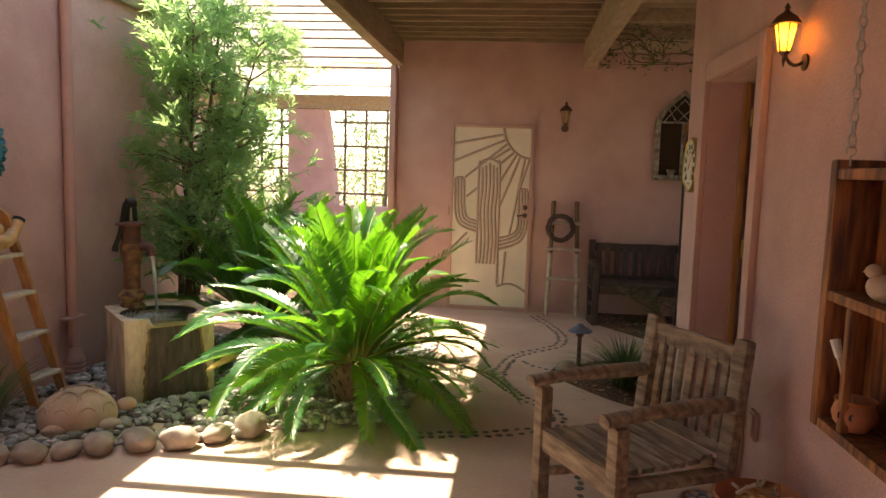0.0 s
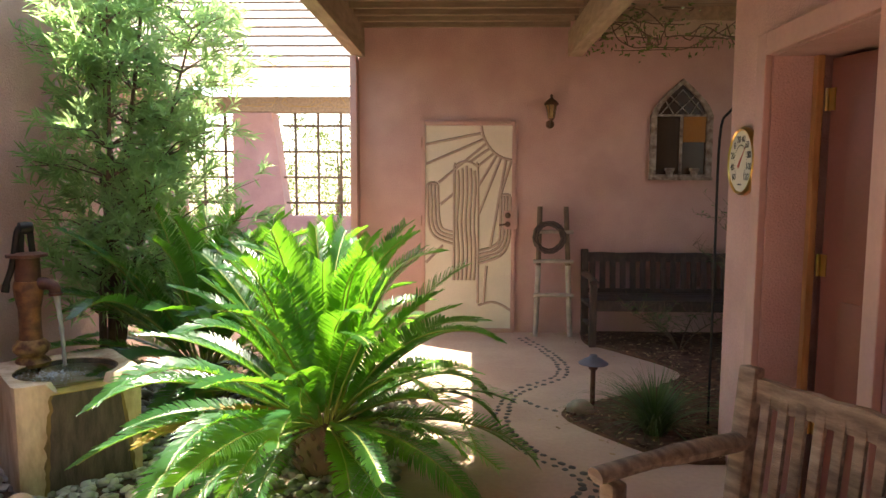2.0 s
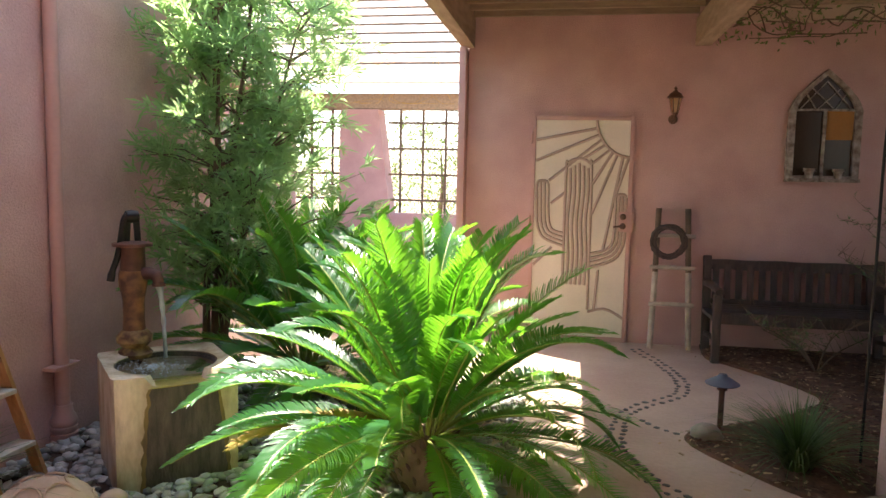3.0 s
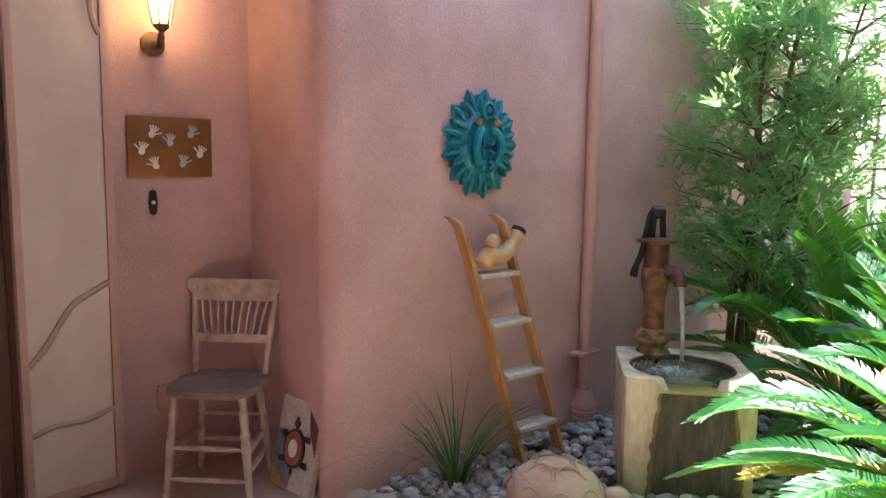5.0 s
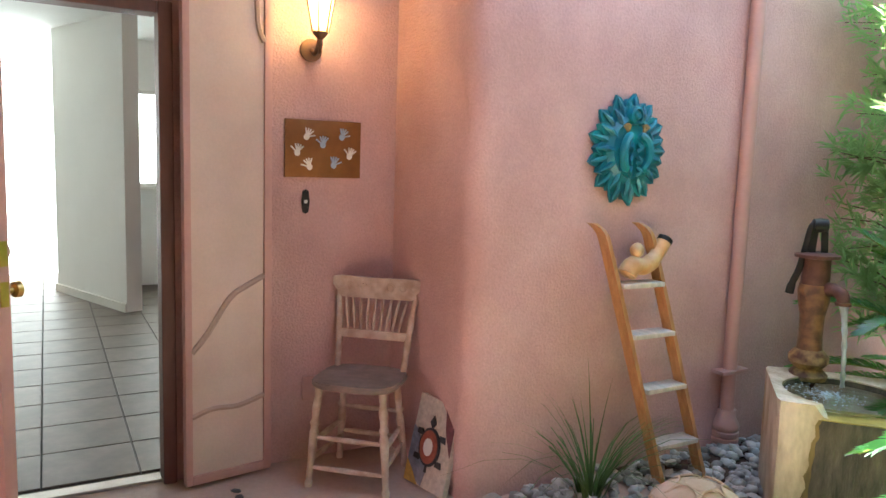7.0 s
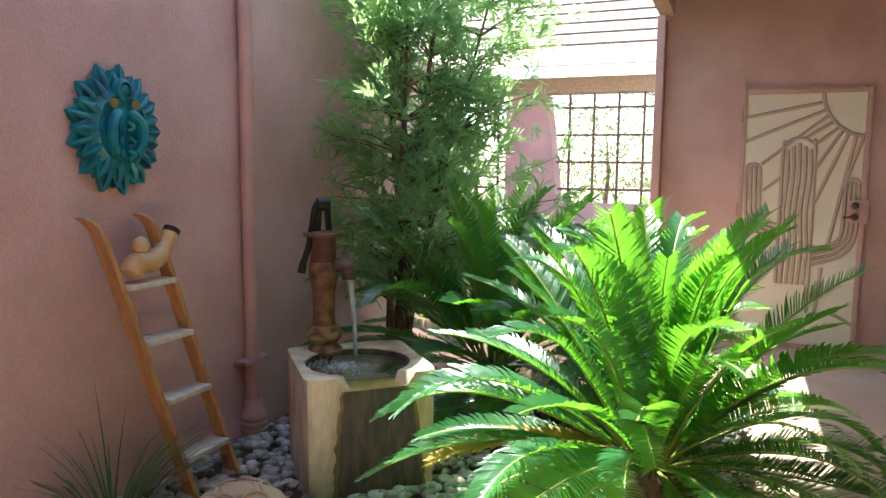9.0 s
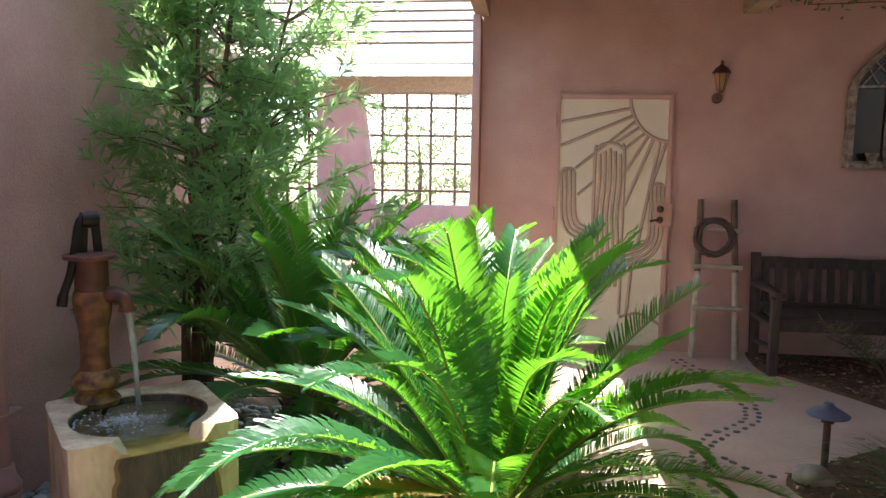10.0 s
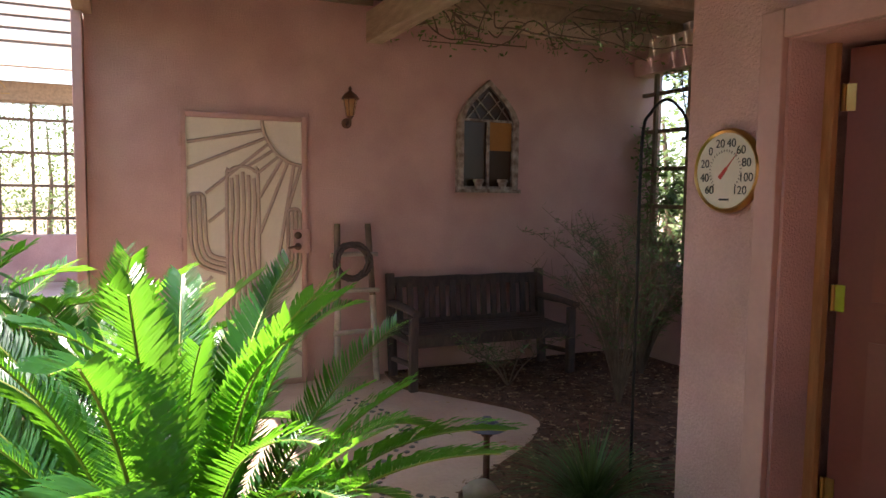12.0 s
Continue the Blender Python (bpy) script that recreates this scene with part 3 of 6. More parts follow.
def open_security_door():
    # leaf folded back against the entry wall
    d = tagged(thing("door_3", (-2.735, 0.225, 0.02), "open cream security door leaf with pink frame", "door", 98.5), kind="structure")
    fb = B()
    for x0, x1, z0, z1 in ((0, 0.03, 0, 2.4), (0.36, 0.395, 0, 2.4), (0.03, 0.36, 0, 0.04), (0.03, 0.36, 2.36, 2.4)):
        box(fb, (x0, -0.02, z0), (x1, 0.02, z1), 0.003)
    part("frame", fb, TRIM, d)
    part("panel", box(B(), (0.031, -0.008, 0.041), (0.359, 0.008, 2.359)), PEACHPANEL, d, "plain peach panel")
    for ln in ([(0.03, 0.60), (0.10, 0.68), (0.2, 0.83), (0.28, 0.88), (0.36, 0.92)], [(0.03, 0.31), (0.12, 0.335), (0.24, 0.33), (0.36, 0.36)],
               [(0.36, 1.96), (0.33, 2.05), (0.325, 2.3)]):
        part("raised_line", tube(B(), smooth_path([(x, -0.012, z) for x, z in ln], 4), 0.013, 6), RELIEFSHADE, d)


open_security_door()


def wooden_door():
    # leaf swung out towards the court; local x runs from the hinge to the latch edge
    hinge, tip = Vector((-2.8, -0.86, 0)), Vector((-2.16, -0.42, 0))
    rz = math.degrees(math.atan2(tip.y - hinge.y, tip.x - hinge.x))
    w = (tip - hinge).length
    d = tagged(thing("door_1", (hinge.x, hinge.y, 0.015), "open carved brown wooden front door", "door", rz), kind="structure")
    part("leaf", box(B(), (0, 0.0, 0), (w, 0.042, 2.03), 0.003), TRIM, d)
    part("carved_face", box(B(), (0.01, -0.016, 0.01), (w - 0.045, -0.001, 2.02), 0.004), CARVEDWOOD, d, "dark carved wood face")
    for k in range(7):
        x = 0.08 + 0.09 * k
        part("carving", tube(B(), smooth_path([(x + 0.02 * math.sin(k * 2 + j), -0.018, 0.15 + 0.3 * j) for j in range(7)], 4), 0.012, 6), CARVEDWOOD, d)
    for s in (-1, 1):
        y = -0.002 if s < 0 else 0.043
        for z in (1.0, 1.13):
            mk = Matrix.Translation((w - 0.06, y, z)) @ pose(0, 0, 0, 90 if s < 0 else -90)
            prof = [(0.032, 0), (0.032, 0.01), (0.013, 0.016), (0.013, 0.04), (0.026, 0.048), (0.028, 0.065), (0.015, 0.075)] if z < 1.1 else [(0.032, 0), (0.032, 0.014), (0.022, 0.028)]
            part("door_knob" if z < 1.1 else "deadbolt", lathe(B(), prof, 16, mk), BRASS, d, "brass fitting")
    for z in (1.0, 1.13):
        part("latch_plate", box(B(), (w + 0.0005, 0.008, z - 0.04), (w + 0.004, 0.034, z + 0.04)), BRASS, d)


wooden_door()


def recessed_door():
    d = tagged(thing("door_4", (2.315, 2.56, 0.02), "maroon panelled door ajar in the recess", "door", -88 + 14), kind="structure")
    part("leaf", box(B(), (0, 0, 0), (0.86, 0.04, 2.03), 0.003), MAROON, d)
    for z0, z1 in ((0.15, 0.95), (1.1, 1.85)):
        for x0 in (0.12, 0.48):
            part("panel", box(B(), (x0, -0.008, z0), (x0 + 0.27, -0.0005, z1), 0.003), MAROON, d)
    jb = box(B(), (2.258, 2.575, 0), (2.29, 2.619, 2.069), 0.003)
    structure("door_jamb", jb, ORANGEWOOD, "varnished orange wooden door jamb", "jamb")
    for z in (0.3, 1.05, 1.8):
        h = tube(B(), [(-0.012, -0.008, z), (-0.012, -0.008, z + 0.1)], 0.009, 8)
        box(h, (-0.004, -0.005, z), (0.03, -0.0008, z + 0.1))
        part("hinge", h, BRASS, d, "brass hinge")


recessed_door()
structure("wall_recess_room", box(B(), (3.0, 0.6, 0), (3.1, 3.0, 2.7)), MAROON, "dark wall inside the doorway", "wall")


# ---- plants ----
def frond_mesh(length, curl, seed, mat=None, pairs=80, width=0.12, fold=0.34, hook=0.0, name="frond"):
    """A pinnate leaf from the origin along +x; curl: degrees by which it bends down over its length, hook: more at the tip."""
    rng = random.Random(seed)
    bm = B()
    n = 24
    pts, a, p = [Vector((0, 0, 0))], 0.0, Vector((0, 0, 0))
    sway = rng.uniform(-0.12, 0.12)
    for i in range(n):
        f = (i + 0.5) / n
        a = -radians(curl * f ** 1.5 + hook * max(0.0, f - 0.62) / 0.38)
        p = p + Vector((math.cos(a), sway * f, math.sin(a))) * (length / n)
        pts.append(p.copy())

    def at(s):
        k = min(int(s * n), n - 1)
        f = s * n - k
        return pts[k].lerp(pts[k + 1], f), (pts[k + 1] - pts[k]).normalized()
    for i in range(pairs):
        s = 0.15 + 0.85 * (i + rng.random() * 0.25) / pairs
        p, t = at(min(s, 0.999))
        up = t.cross(Vector((0, 1, 0)))
        up = (up if up.z > 0 or abs(t.z) > 0.95 else -up).normalized()
        # long through the middle, blunt at the tip, short near the base
        L = width * min(1.0, 0.25 + 2.6 * (s - 0.13)) * (1.0 - 0.45 * max(0.0, s - 0.72) / 0.28) * (0.9 + 0.18 * rng.random())
        for sd in (-1, 1):
            lean = 0.58 + 0.9 * max(0.0, s - 0.55) + rng.gauss(0, 0.05)
            d = (Vector((0, sd, 0)) * 0.88 + t * lean + up * (fold + rng.gauss(0, 0.07))).normalized()
            w = t * 0.0056
            tw = up * (0.0022 * sd)
            q, r = p + d * L * 0.35, p + d * L * 0.75 - up * L * 0.03
            v = [bm.verts.new(c) for c in (p - w * 0.6, p + w * 0.6, q + w + tw, q - w - tw, r + w * 0.8 + tw, r - w * 0.8 - tw, p + d * L + t * L * 0.06 - up * L * 0.11)]
            bm.faces.new((v[0], v[1], v[2], v[3])), bm.faces.new((v[3], v[2], v[4], v[5])), bm.faces.new((v[5], v[4], v[6]))
    me = finish(bm, name, mat or FROND)
    sm = finish(tube(B(), pts, [0.0065 * (1 - 0.75 * i / n) + 0.0008 for i in range(n + 1)], 5), "stalk", RACHIS, True)
    return me, sm


def add_frond(meshes, parent, crown, az, tilt, scale, roll=0):
    o = new("frond", meshes[0])
    o.parent = parent
    # lift about y, then turn about z
    o.matrix_basis = Matrix.Translation(crown) @ Euler((0, 0, radians(az))).to_matrix().to_4x4() @ Euler((0, radians(-tilt), 0)).to_matrix().to_4x4() @ Euler((radians(roll), 0, 0)).to_matrix().to_4x4() @ Matrix.Scale(scale, 4)
    s = new("stalk", meshes[1])
    s.parent = o
    return o


FRONDS_UP = [frond_mesh(1.0, 22, k, hook=(10, 30, 55, 20)[k % 4]) for k in range(6)]
FRONDS_ARCH = [frond_mesh(1.0, 48, 10 + k, hook=(0, 20, 35, 10)[k % 4]) for k in range(6)]
FRONDS_DOWN = [frond_mesh(1.0, 62, 20 + k, fold=0.12) for k in range(6)]
FROND_DRY = frond_mesh(0.8, 40, 40, DRYLEAF)


def sago(place, label, size, seed, rows, trunk_h):
    rng = random.Random(seed)
    t = thing("sago_palm", place, label, "plant", 0)
    tb = B()
    lathe(tb, [(0.10, 0.0), (0.14, trunk_h * 0.3), (0.145, trunk_h * 0.75), (0.09, trunk_h), (0.02, trunk_h + 0.03)], 16)
    for k in range(60):
        a, z = k * 2.4, trunk_h * (0.05 + 0.9 * k / 60)
        tube(tb, [(0.12 * math.cos(a), 0.12 * math.sin(a), z), (0.165 * math.cos(a), 0.165 * math.sin(a), z + 0.05)], [0.016, 0.004], 5)
    part("trunk", tb, BARK, t)
    for count, tilt, length, kind, off in rows:
        for k in range(count):
            az = 360 * (k + off) / count + rng.uniform(-13, 13)
            r = 0.06
            c = Vector((r * math.cos(radians(az)), r * math.sin(radians(az)), trunk_h - 0.02))
            ms = (FRONDS_UP, FRONDS_ARCH, FRONDS_DOWN)[kind][rng.randrange(6)]
            add_frond(ms, t, c, az, tilt + rng.uniform(-8, 8), size * length * rng.uniform(0.84, 1.08), rng.uniform(-24, 24))
    return t


s1 = sago((-0.03, 2.74, 0.0), "large bright green sago palm lit by the sun", 1.04, 3,
          [(9, 85, 0.97, 0, 0.2), (13, 76, 1.02, 0, 0.5), (15, 64, 1.02, 0, 0.1), (16, 49, 1.0, 1, 0.6), (16, 31, 1.0, 1, 0.3), (15, 17, 0.99, 1, 0.8), (13, 2, 0.9, 2, 0.4)], 0.29)
add_frond(FROND_DRY, s1, (0, 0, 0.3), 203, 14, 1.1)
sago((-1.08, 3.92, 0.0), "shaded dark green sago palm behind the fountain", 1.1, 8,
     [(9, 80, 1.08, 0, 0.2), (12, 66, 1.12, 0, 0.5), (13, 48, 1.1, 1, 0.1), (12, 26, 1.05, 1, 0.4), (10, 8, 0.95, 2, 0.2)], 0.25)
sago((-0.3, 3.72, 0.0), "smaller sago palm crowded behind the large one", 0.95, 15,
     [(9, 80, 1.08, 0, 0.2), (11, 66, 1.1, 0, 0.5), (10, 48, 1.0, 1, 0.1)], 0.28)


def leafy_tree():
    rng = random.Random(5)
    t = thing("fern_pine_tree", (-1.72, 3.95, 0.0), "tall airy fern pine with long narrow leaves", "tree")
    tips = []
    for k, (tx, ty, tz) in enumerate([(0.0, 0.05, 3.4), (-0.25, 0.25, 3.1), (0.35, 0.0, 3.2), (0.15, -0.2, 2.6), (0.55, 0.15, 2.5)]):
        base = Vector((0.06 * math.cos(k * 1.3), 0.06 * math.sin(k * 1.3), -0.02))
        pts = smooth_path([base, base + Vector((tx * 0.2, ty * 0.2, tz * 0.3)), Vector((tx * 0.6, ty * 0.6, tz * 0.65)), Vector((tx, ty, tz))], 5)
        part("trunk" if k == 0 else "stem", tube(B(), pts, [0.032 * (1 - 0.85 * i / (len(pts) - 1)) for i in range(len(pts))], 7), BARK, t)
        for i in range(4, len(pts)):
            for _ in range(4):
                a = rng.uniform(0, 2 * math.pi)
                reach = rng.uniform(0.22, 0.62) * (1.0 if pts[i].z < 2.4 else 0.62)
                if pts[i].z < 1.25 and rng.random() < 0.35:
                    continue
                out = Vector((math.cos(a), math.sin(a), rng.uniform(0.0, 0.55))) * reach
                tips.append((pts[i], pts[i] + out))
    tips += [(Vector((0.3, 0, 1.0)), Vector((1.15, -0.25, 1.28))), (Vector((0.3, 0, 1.1)), Vector((1.0, 0.1, 1.5))), (Vector((0.2, 0, 0.9)), Vector((0.8, -0.1, 1.0)))]
    limbs, crown = B(), B()
    for a, b in tips:
        if b.x < -0.34 and (b.y + 3.95) < 4.8:
            b.x = -0.33
        mid = a.lerp(b, 0.5) + Vector((0, 0, 0.05))
        tube(limbs, [a, mid, b], [0.008, 0.005, 0.002], 4, False)
        for _ in range(9):
            s = rng.uniform(0.3, 1.0)
            p = a.lerp(b, s) + Vector((rng.gauss(0, 0.06), rng.gauss(0, 0.06), rng.gauss(0, 0.05)))
            ax = ((b - a).normalized() + Vector((rng.gauss(0, 0.5), rng.gauss(0, 0.5), rng.gauss(0.25, 0.4)))).normalized()
            for j in range(11):
                d = (ax + Vector((rng.gauss(0, 0.62), rng.gauss(0, 0.62), rng.gauss(0.05, 0.55)))).normalized()
                L = rng.uniform(0.07, 0.14)
                o = p + ax * (j * 0.009)
                if o.x + d.x * L < -0.33 and (o.y + 3.95) < 4.8:
                    continue
                w = d.orthogonal().normalized() * 0.007
                m0, tp = o + d * L * 0.5, o + d * L + Vector((0, 0, -0.012))
                v = [crown.verts.new(q) for q in (o, m0 + w, tp, m0 - w)]
                crown.faces.new(v)
    part("branch_network", limbs, BARK, t)
    part("crown", crown, NEEDLE, t, "sunlit green narrow leaves", False)


leafy_tree()


def grass_tuft(place, label, n, h, spread, seed, mat=None, name="grass_tuft"):
    rng = random.Random(seed)
    bm = B()
    for _ in range(n):
        a, k = rng.uniform(0, 6.28), rng.random()
        L, out = h * rng.uniform(0.6, 1.1), spread * (0.25 + k)
        p0 = Vector((0.05 * math.cos(a) * k, 0.05 * math.sin(a) * k, 0))
        side = Vector((-math.sin(a), math.cos(a), 0)) * 0.0065
        prev = None
        for i in range(6):
            s = i / 5
            p = p0 + Vector((math.cos(a), math.sin(a), 0)) * out * s ** 1.6 + Vector((0, 0, L * (s - 0.68 * k * s * s * s)))
            w = side * (1 - s * 0.95)
            cur = (bm.verts.new(p - w), bm.verts.new(p + w))
            if prev:
                bm.faces.new((prev[0], prev[1], cur[1], cur[0]))
            prev = cur
    t = thing(name, place, label, "plant")
    part("foliage", bm, mat or GRASS, t, "", False)
    return t


grass_tuft((-1.86, 1.79, 0.0), "long thin green grass tuft among the pebbles", 60, 0.62, 0.55, 1)
grass_tuft((1.80, 3.36, 0.0), "dense green grass clump in the mulch bed", 380, 0.46, 0.46, 2)



def twig_shrub(place, label, seed, n, h, leafy, name="shrub"):
    rng = random.Random(seed)
    t = thing(name, place, label, "shrub")
    tw, lf = B(), B()
    for k in range(n):
        a = rng.uniform(0, 6.28)
        out, hh = rng.uniform(0.2, 0.75), h * rng.uniform(0.5, 1.0)
        d = Vector((math.cos(a), math.sin(a), 0))
        pts = smooth_path([Vector((0, 0, 0)), d * out * 0.25 + Vector((0, 0, hh * 0.45)), d * out * 0.65 + Vector((0, 0, hh * 0.8)), d * out + Vector((rng.gauss(0, .08), rng.gauss(0, .08), hh))], 4)
        tube(tw, pts, [0.008 * (1 - 0.85 * i / (len(pts) - 1)) for i in range(len(pts))], 4, False)
        for i in range(4, len(pts), 1):
            for _ in range(2):
                e = pts[i] + Vector((rng.gauss(0, 0.09), rng.gauss(0, 0.09), rng.uniform(0.02, 0.16)))
                tube(tw, [pts[i], e], [0.003, 0.001], 3, False)
                if rng.random() < leafy:
                    for _ in range(9):
                        o = pts[i].lerp(e, rng.random())
                        dd = Vector((rng.gauss(0, 1), rng.gauss(0, 1), rng.gauss(0.4, 0.7))).normalized()
                        w = dd.orthogonal().normalized() * 0.004
                        lf.faces.new([lf.verts.new(q) for q in (o, o + dd * 0.025 + w, o + dd * 0.055, o + dd * 0.025 - w)])
    part("branchwork", tw, BARK, t)
    if leafy:
        part("foliage", lf, GRASS, t, "", False)
    else:
        lf.free()


twig_shrub((3.05, 4.75, 0.0), "thin half bare shrub with brown twigs", 4, 22, 1.3, 0.3)
twig_shrub((3.75, 5.35, 0.0), "dark leafy shrub beside the trellis", 6, 40, 1.25, 0.9)
twig_shrub((2.55, 5.45, 0.0), "sparse grey twiggy plant by the bench", 9, 6, 0.55, 0.3)


def vines(name, label, origin, spans, n, seed, leaf):
    rng = random.Random(seed)
    t = thing(name, origin, label, "vine")
    st, lf = B(), B()
    o0 = Vector(origin)
    for _ in range(n):
        p = Vector([rng.uniform(a, b) for a, b in spans])
        pts = [p]
        d = Vector((rng.gauss(0, 1), rng.gauss(0, 0.25), rng.gauss(0, 1)))
        for _ in range(7):
            d += Vector((rng.gauss(0, 0.7), rng.gauss(0, 0.2), rng.gauss(0, 0.6)))
            q = pts[-1] + d.normalized() * 0.17
            q = Vector([min(max(q[i], spans[i][0]), spans[i][1]) for i in range(3)])
            pts.append(q)
        pts = [q - o0 for q in smooth_path(pts, 3)]
        tube(st, pts, 0.006, 4, False)
        for q in pts:
            for _ in range(leaf):
                o = q + Vector((rng.gauss(0, 0.05), rng.gauss(0, 0.05), rng.gauss(0, 0.05)))
                dd = Vector((rng.gauss(0, 1), rng.gauss(0, 1), rng.gauss(0, 1))).normalized()
                w = dd.orthogonal().normalized() * 0.014
                lf.faces.new([lf.verts.new(v) for v in (o, o + dd * 0.025 + w, o + dd * 0.055, o + dd * 0.025 - w)])
    part("stem_tangle", st, BARK if leaf else DRYLEAF, t)
    if leaf:
        part("foliage", lf, FARLEAF, t, "", False)
    else:
        lf.free()


vines("patio_vine", "tangled bare vine over the patio lattice", (-2, 13.85, 2.4), ((-3.0, 0.5), (13.8, 14.0), (1.1, 2.78)), 34, 2, 1)
vines("pergola_vine", "dry vine tangled over the pergola", (2.6, 5.6, 2.8), ((1.8, 4.2), (5.3, 6.1), (2.68, 2.92)), 26, 5, 1)
vines("trellis_vine", "leafy vine climbing the dark trellis", (4.36, 5.2, 1.5), ((4.36, 4.5), (3.7, 6.1), (0.9, 2.6)), 62, 7, 9)
vines("beam_vine", "dead vine shreds hanging on the patio beam", (-2.2, 13.2, 3.1), ((-3.6, -1.6), (12.85, 12.98), (2.85, 3.7)), 16, 11, 0)


def far_shrub(place, label, r, h, n, seed):
    rng = random.Random(seed)
    t = thing("far_tree", place, label, "tree", 0, "trees beyond the patio")
    part("trunk", tube(B(), [(0, 0, -0.05), (0.1, 0, h * 0.4), (0.0, 0.1, h * 0.8)], [0.09, 0.06, 0.02], 7), BARK, t)
    bm = B()
    for _ in range(n):
        c = Vector((rng.gauss(0, r * 0.45), rng.gauss(0, r * 0.45), rng.uniform(0.25, h)))
        for _ in range(16):
            o = c + Vector((rng.gauss(0, 0.16), rng.gauss(0, 0.16), rng.gauss(0, 0.14)))
            d = Vector((rng.gauss(0, 1), rng.gauss(0, 1), rng.gauss(0, 1))).normalized()
            w = d.orthogonal().normalized() * 0.03
            bm.faces.new([bm.verts.new(q) for q in (o, o + d * 0.05 + w, o + d * 0.11, o + d * 0.05 - w)])
    part("crown", bm, FARLEAF, t, "", False)


for i, (x, y, r, h) in enumerate([(-3.4, 21.5, 1.5, 3.0), (-5.8, 22.5, 1.8, 3.6), (-0.6, 22.0, 1.6, 3.4), (-8.5, 22, 1.8, 3.2), (-2.2, 26.0, 2.4, 4.2), (-6.8, 27, 2.6, 4.4)]):
    far_shrub((x, y, -0.05), "sunlit pale green desert tree", r, h, 95, 30 + i)
for i, (x, y, r, h) in enumerate([(6.2, 6.3, 1.0, 2.9), (6.8, 8.6, 1.3, 3.3), (6.0, 7.6, 0.9, 2.2), (8.0, 7.2, 1.4, 3.6), (5.5, 4.4, 0.8, 2.7), (5.4, 5.7, 0.8, 2.9), (5.9, 3.6, 0.9, 3.0)]):
    far_shrub((x, y, -0.05), "green garden tree beyond the trellis", r, h, 130, 50 + i)


# ---- fountain ----
def planter():
    t = thing("stone_fountain", (-1.345, 2.735, 0.0), "square cast stone fountain with a round water basin", "fountain", 42)
    bm = B()
    H, hs, R = 0.55, 0.292, 0.24
    n = 64
    outer, inner, low, bot = [], [], [], []
    for k in range(n):
        a = 2 * math.pi * k / n + math.pi / 4
        c, s = math.cos(a), math.sin(a)
        q = hs / max(abs(c), abs(s))
        q = min(q, hs * 1.36)
        x, y = q * c, q * s
        notch = 0.055 * max(0.0, min(1.0, (0.165 - abs(x - 0.02)) / 0.03)) if y < -0.15 else 0.0
        wob = 0.004 * noise.noise(Vector((x * 9, y * 9, 1)))
        outer.append(bm.verts.new((x * 0.985, y * 0.985, H - notch + wob)))
        inner.append(bm.verts.new((R * c, R * s, H - 0.012 - (notch if abs(R * c - 0.02) < 0.17 else 0))))
        low.append(bm.verts.new((R * 0.97 * c, R * 0.97 * s, 0.33)))
        bot.append(bm.verts.new((x * 0.97, y * 0.97, 0.0)))
    for k in range(n):
        j = (k + 1) % n
        bm.faces.new((outer[k], outer[j], inner[j], inner[k])), bm.faces.new((inner[k], inner[j], low[j], low[k])), bm.faces.new((bot[k], bot[j], outer[j], outer[k]))
    bm.faces.new(low), bm.faces.new(bot[::-1])
    part("basin", bm, STONE, t)
    rng = random.Random(2)

    def streak(top, low, out, ragged, seed):
        """A thin ragged skin on the front face, from the spill lip to the ground."""
        wf, grid, nz, nx = B(), [], 20, 14
        for i in range(nz + 1):
            f = i / nz
            ww = top + (low - top) * f ** 0.7
            row = []
            for j in range(nx + 1):
                edge = ragged * noise.noise(Vector((f * 11, j // nx * 5.0, seed))) if j in (0, nx) else 0.0
                row.append(wf.verts.new((0.02 + 0.012 * f - ww + 2 * ww * j / nx + edge, -hs * (0.987 - 0.014 * f) - out - 0.004 * rng.random(), 0.492 * (1 - f))))
            grid.append(row)
        for p, q in zip(grid, grid[1:]):
            for j in range(nx):
                wf.faces.new((p[j], p[j + 1], q[j + 1], q[j]))
        return wf
    part("algae_edge", streak(0.156, 0.21, 0.0005, 0.014, 4), ALGAE, t, "yellow brown algae beside the spill")
    part("wet_face", streak(0.142, 0.19, 0.0055, 0.010, 9), WETSTONE, t, "dark wet algae streak where water spills")
    lip = B()
    slab(lip, [(-0.125, -hs), (0.165, -hs), (0.155, -0.17), (-0.125, -0.17)], 0.006, Matrix.Translation((0, 0, 0.489)))
    part("spill_lip", lip, MOSS, t, "yellow algae on the spill lip")
    lining = B()
    ra = [[lining.verts.new(((R - d) * math.cos(2 * math.pi * k / 48), (R - d) * math.sin(2 * math.pi * k / 48), z)) for k in range(48)] for d, z in ((0.010, 0.50), (0.005, 0.533))]
    for k in range(48):
        if not (math.sin(2 * math.pi * k / 48) < -0.6):
            j = (k + 1) % 48
            lining.faces.new((ra[0][k], ra[0][j], ra[1][j], ra[1][k]))
    part("wet_lining", lining, WETSTONE, t, "dark wet inner wall of the basin")
    wl = B()
    rings = []
    for i in range(12):
        r = 0.233 * (i + 0.3) / 11.3
        rings.append([wl.verts.new((r * math.cos(2 * math.pi * k / 40), r * math.sin(2 * math.pi * k / 40),
                                    0.511 + 0.006 * noise.noise(Vector((r * math.cos(k * .157) * 30, r * math.sin(k * .157) * 30, 3))))) for k in range(40)])
    for a, b in zip(rings, rings[1:]):
        for k in range(40):
            wl.faces.new((a[k], a[(k + 1) % 40], b[(k + 1) % 40], b[k]))
    wl.faces.new(rings[0])
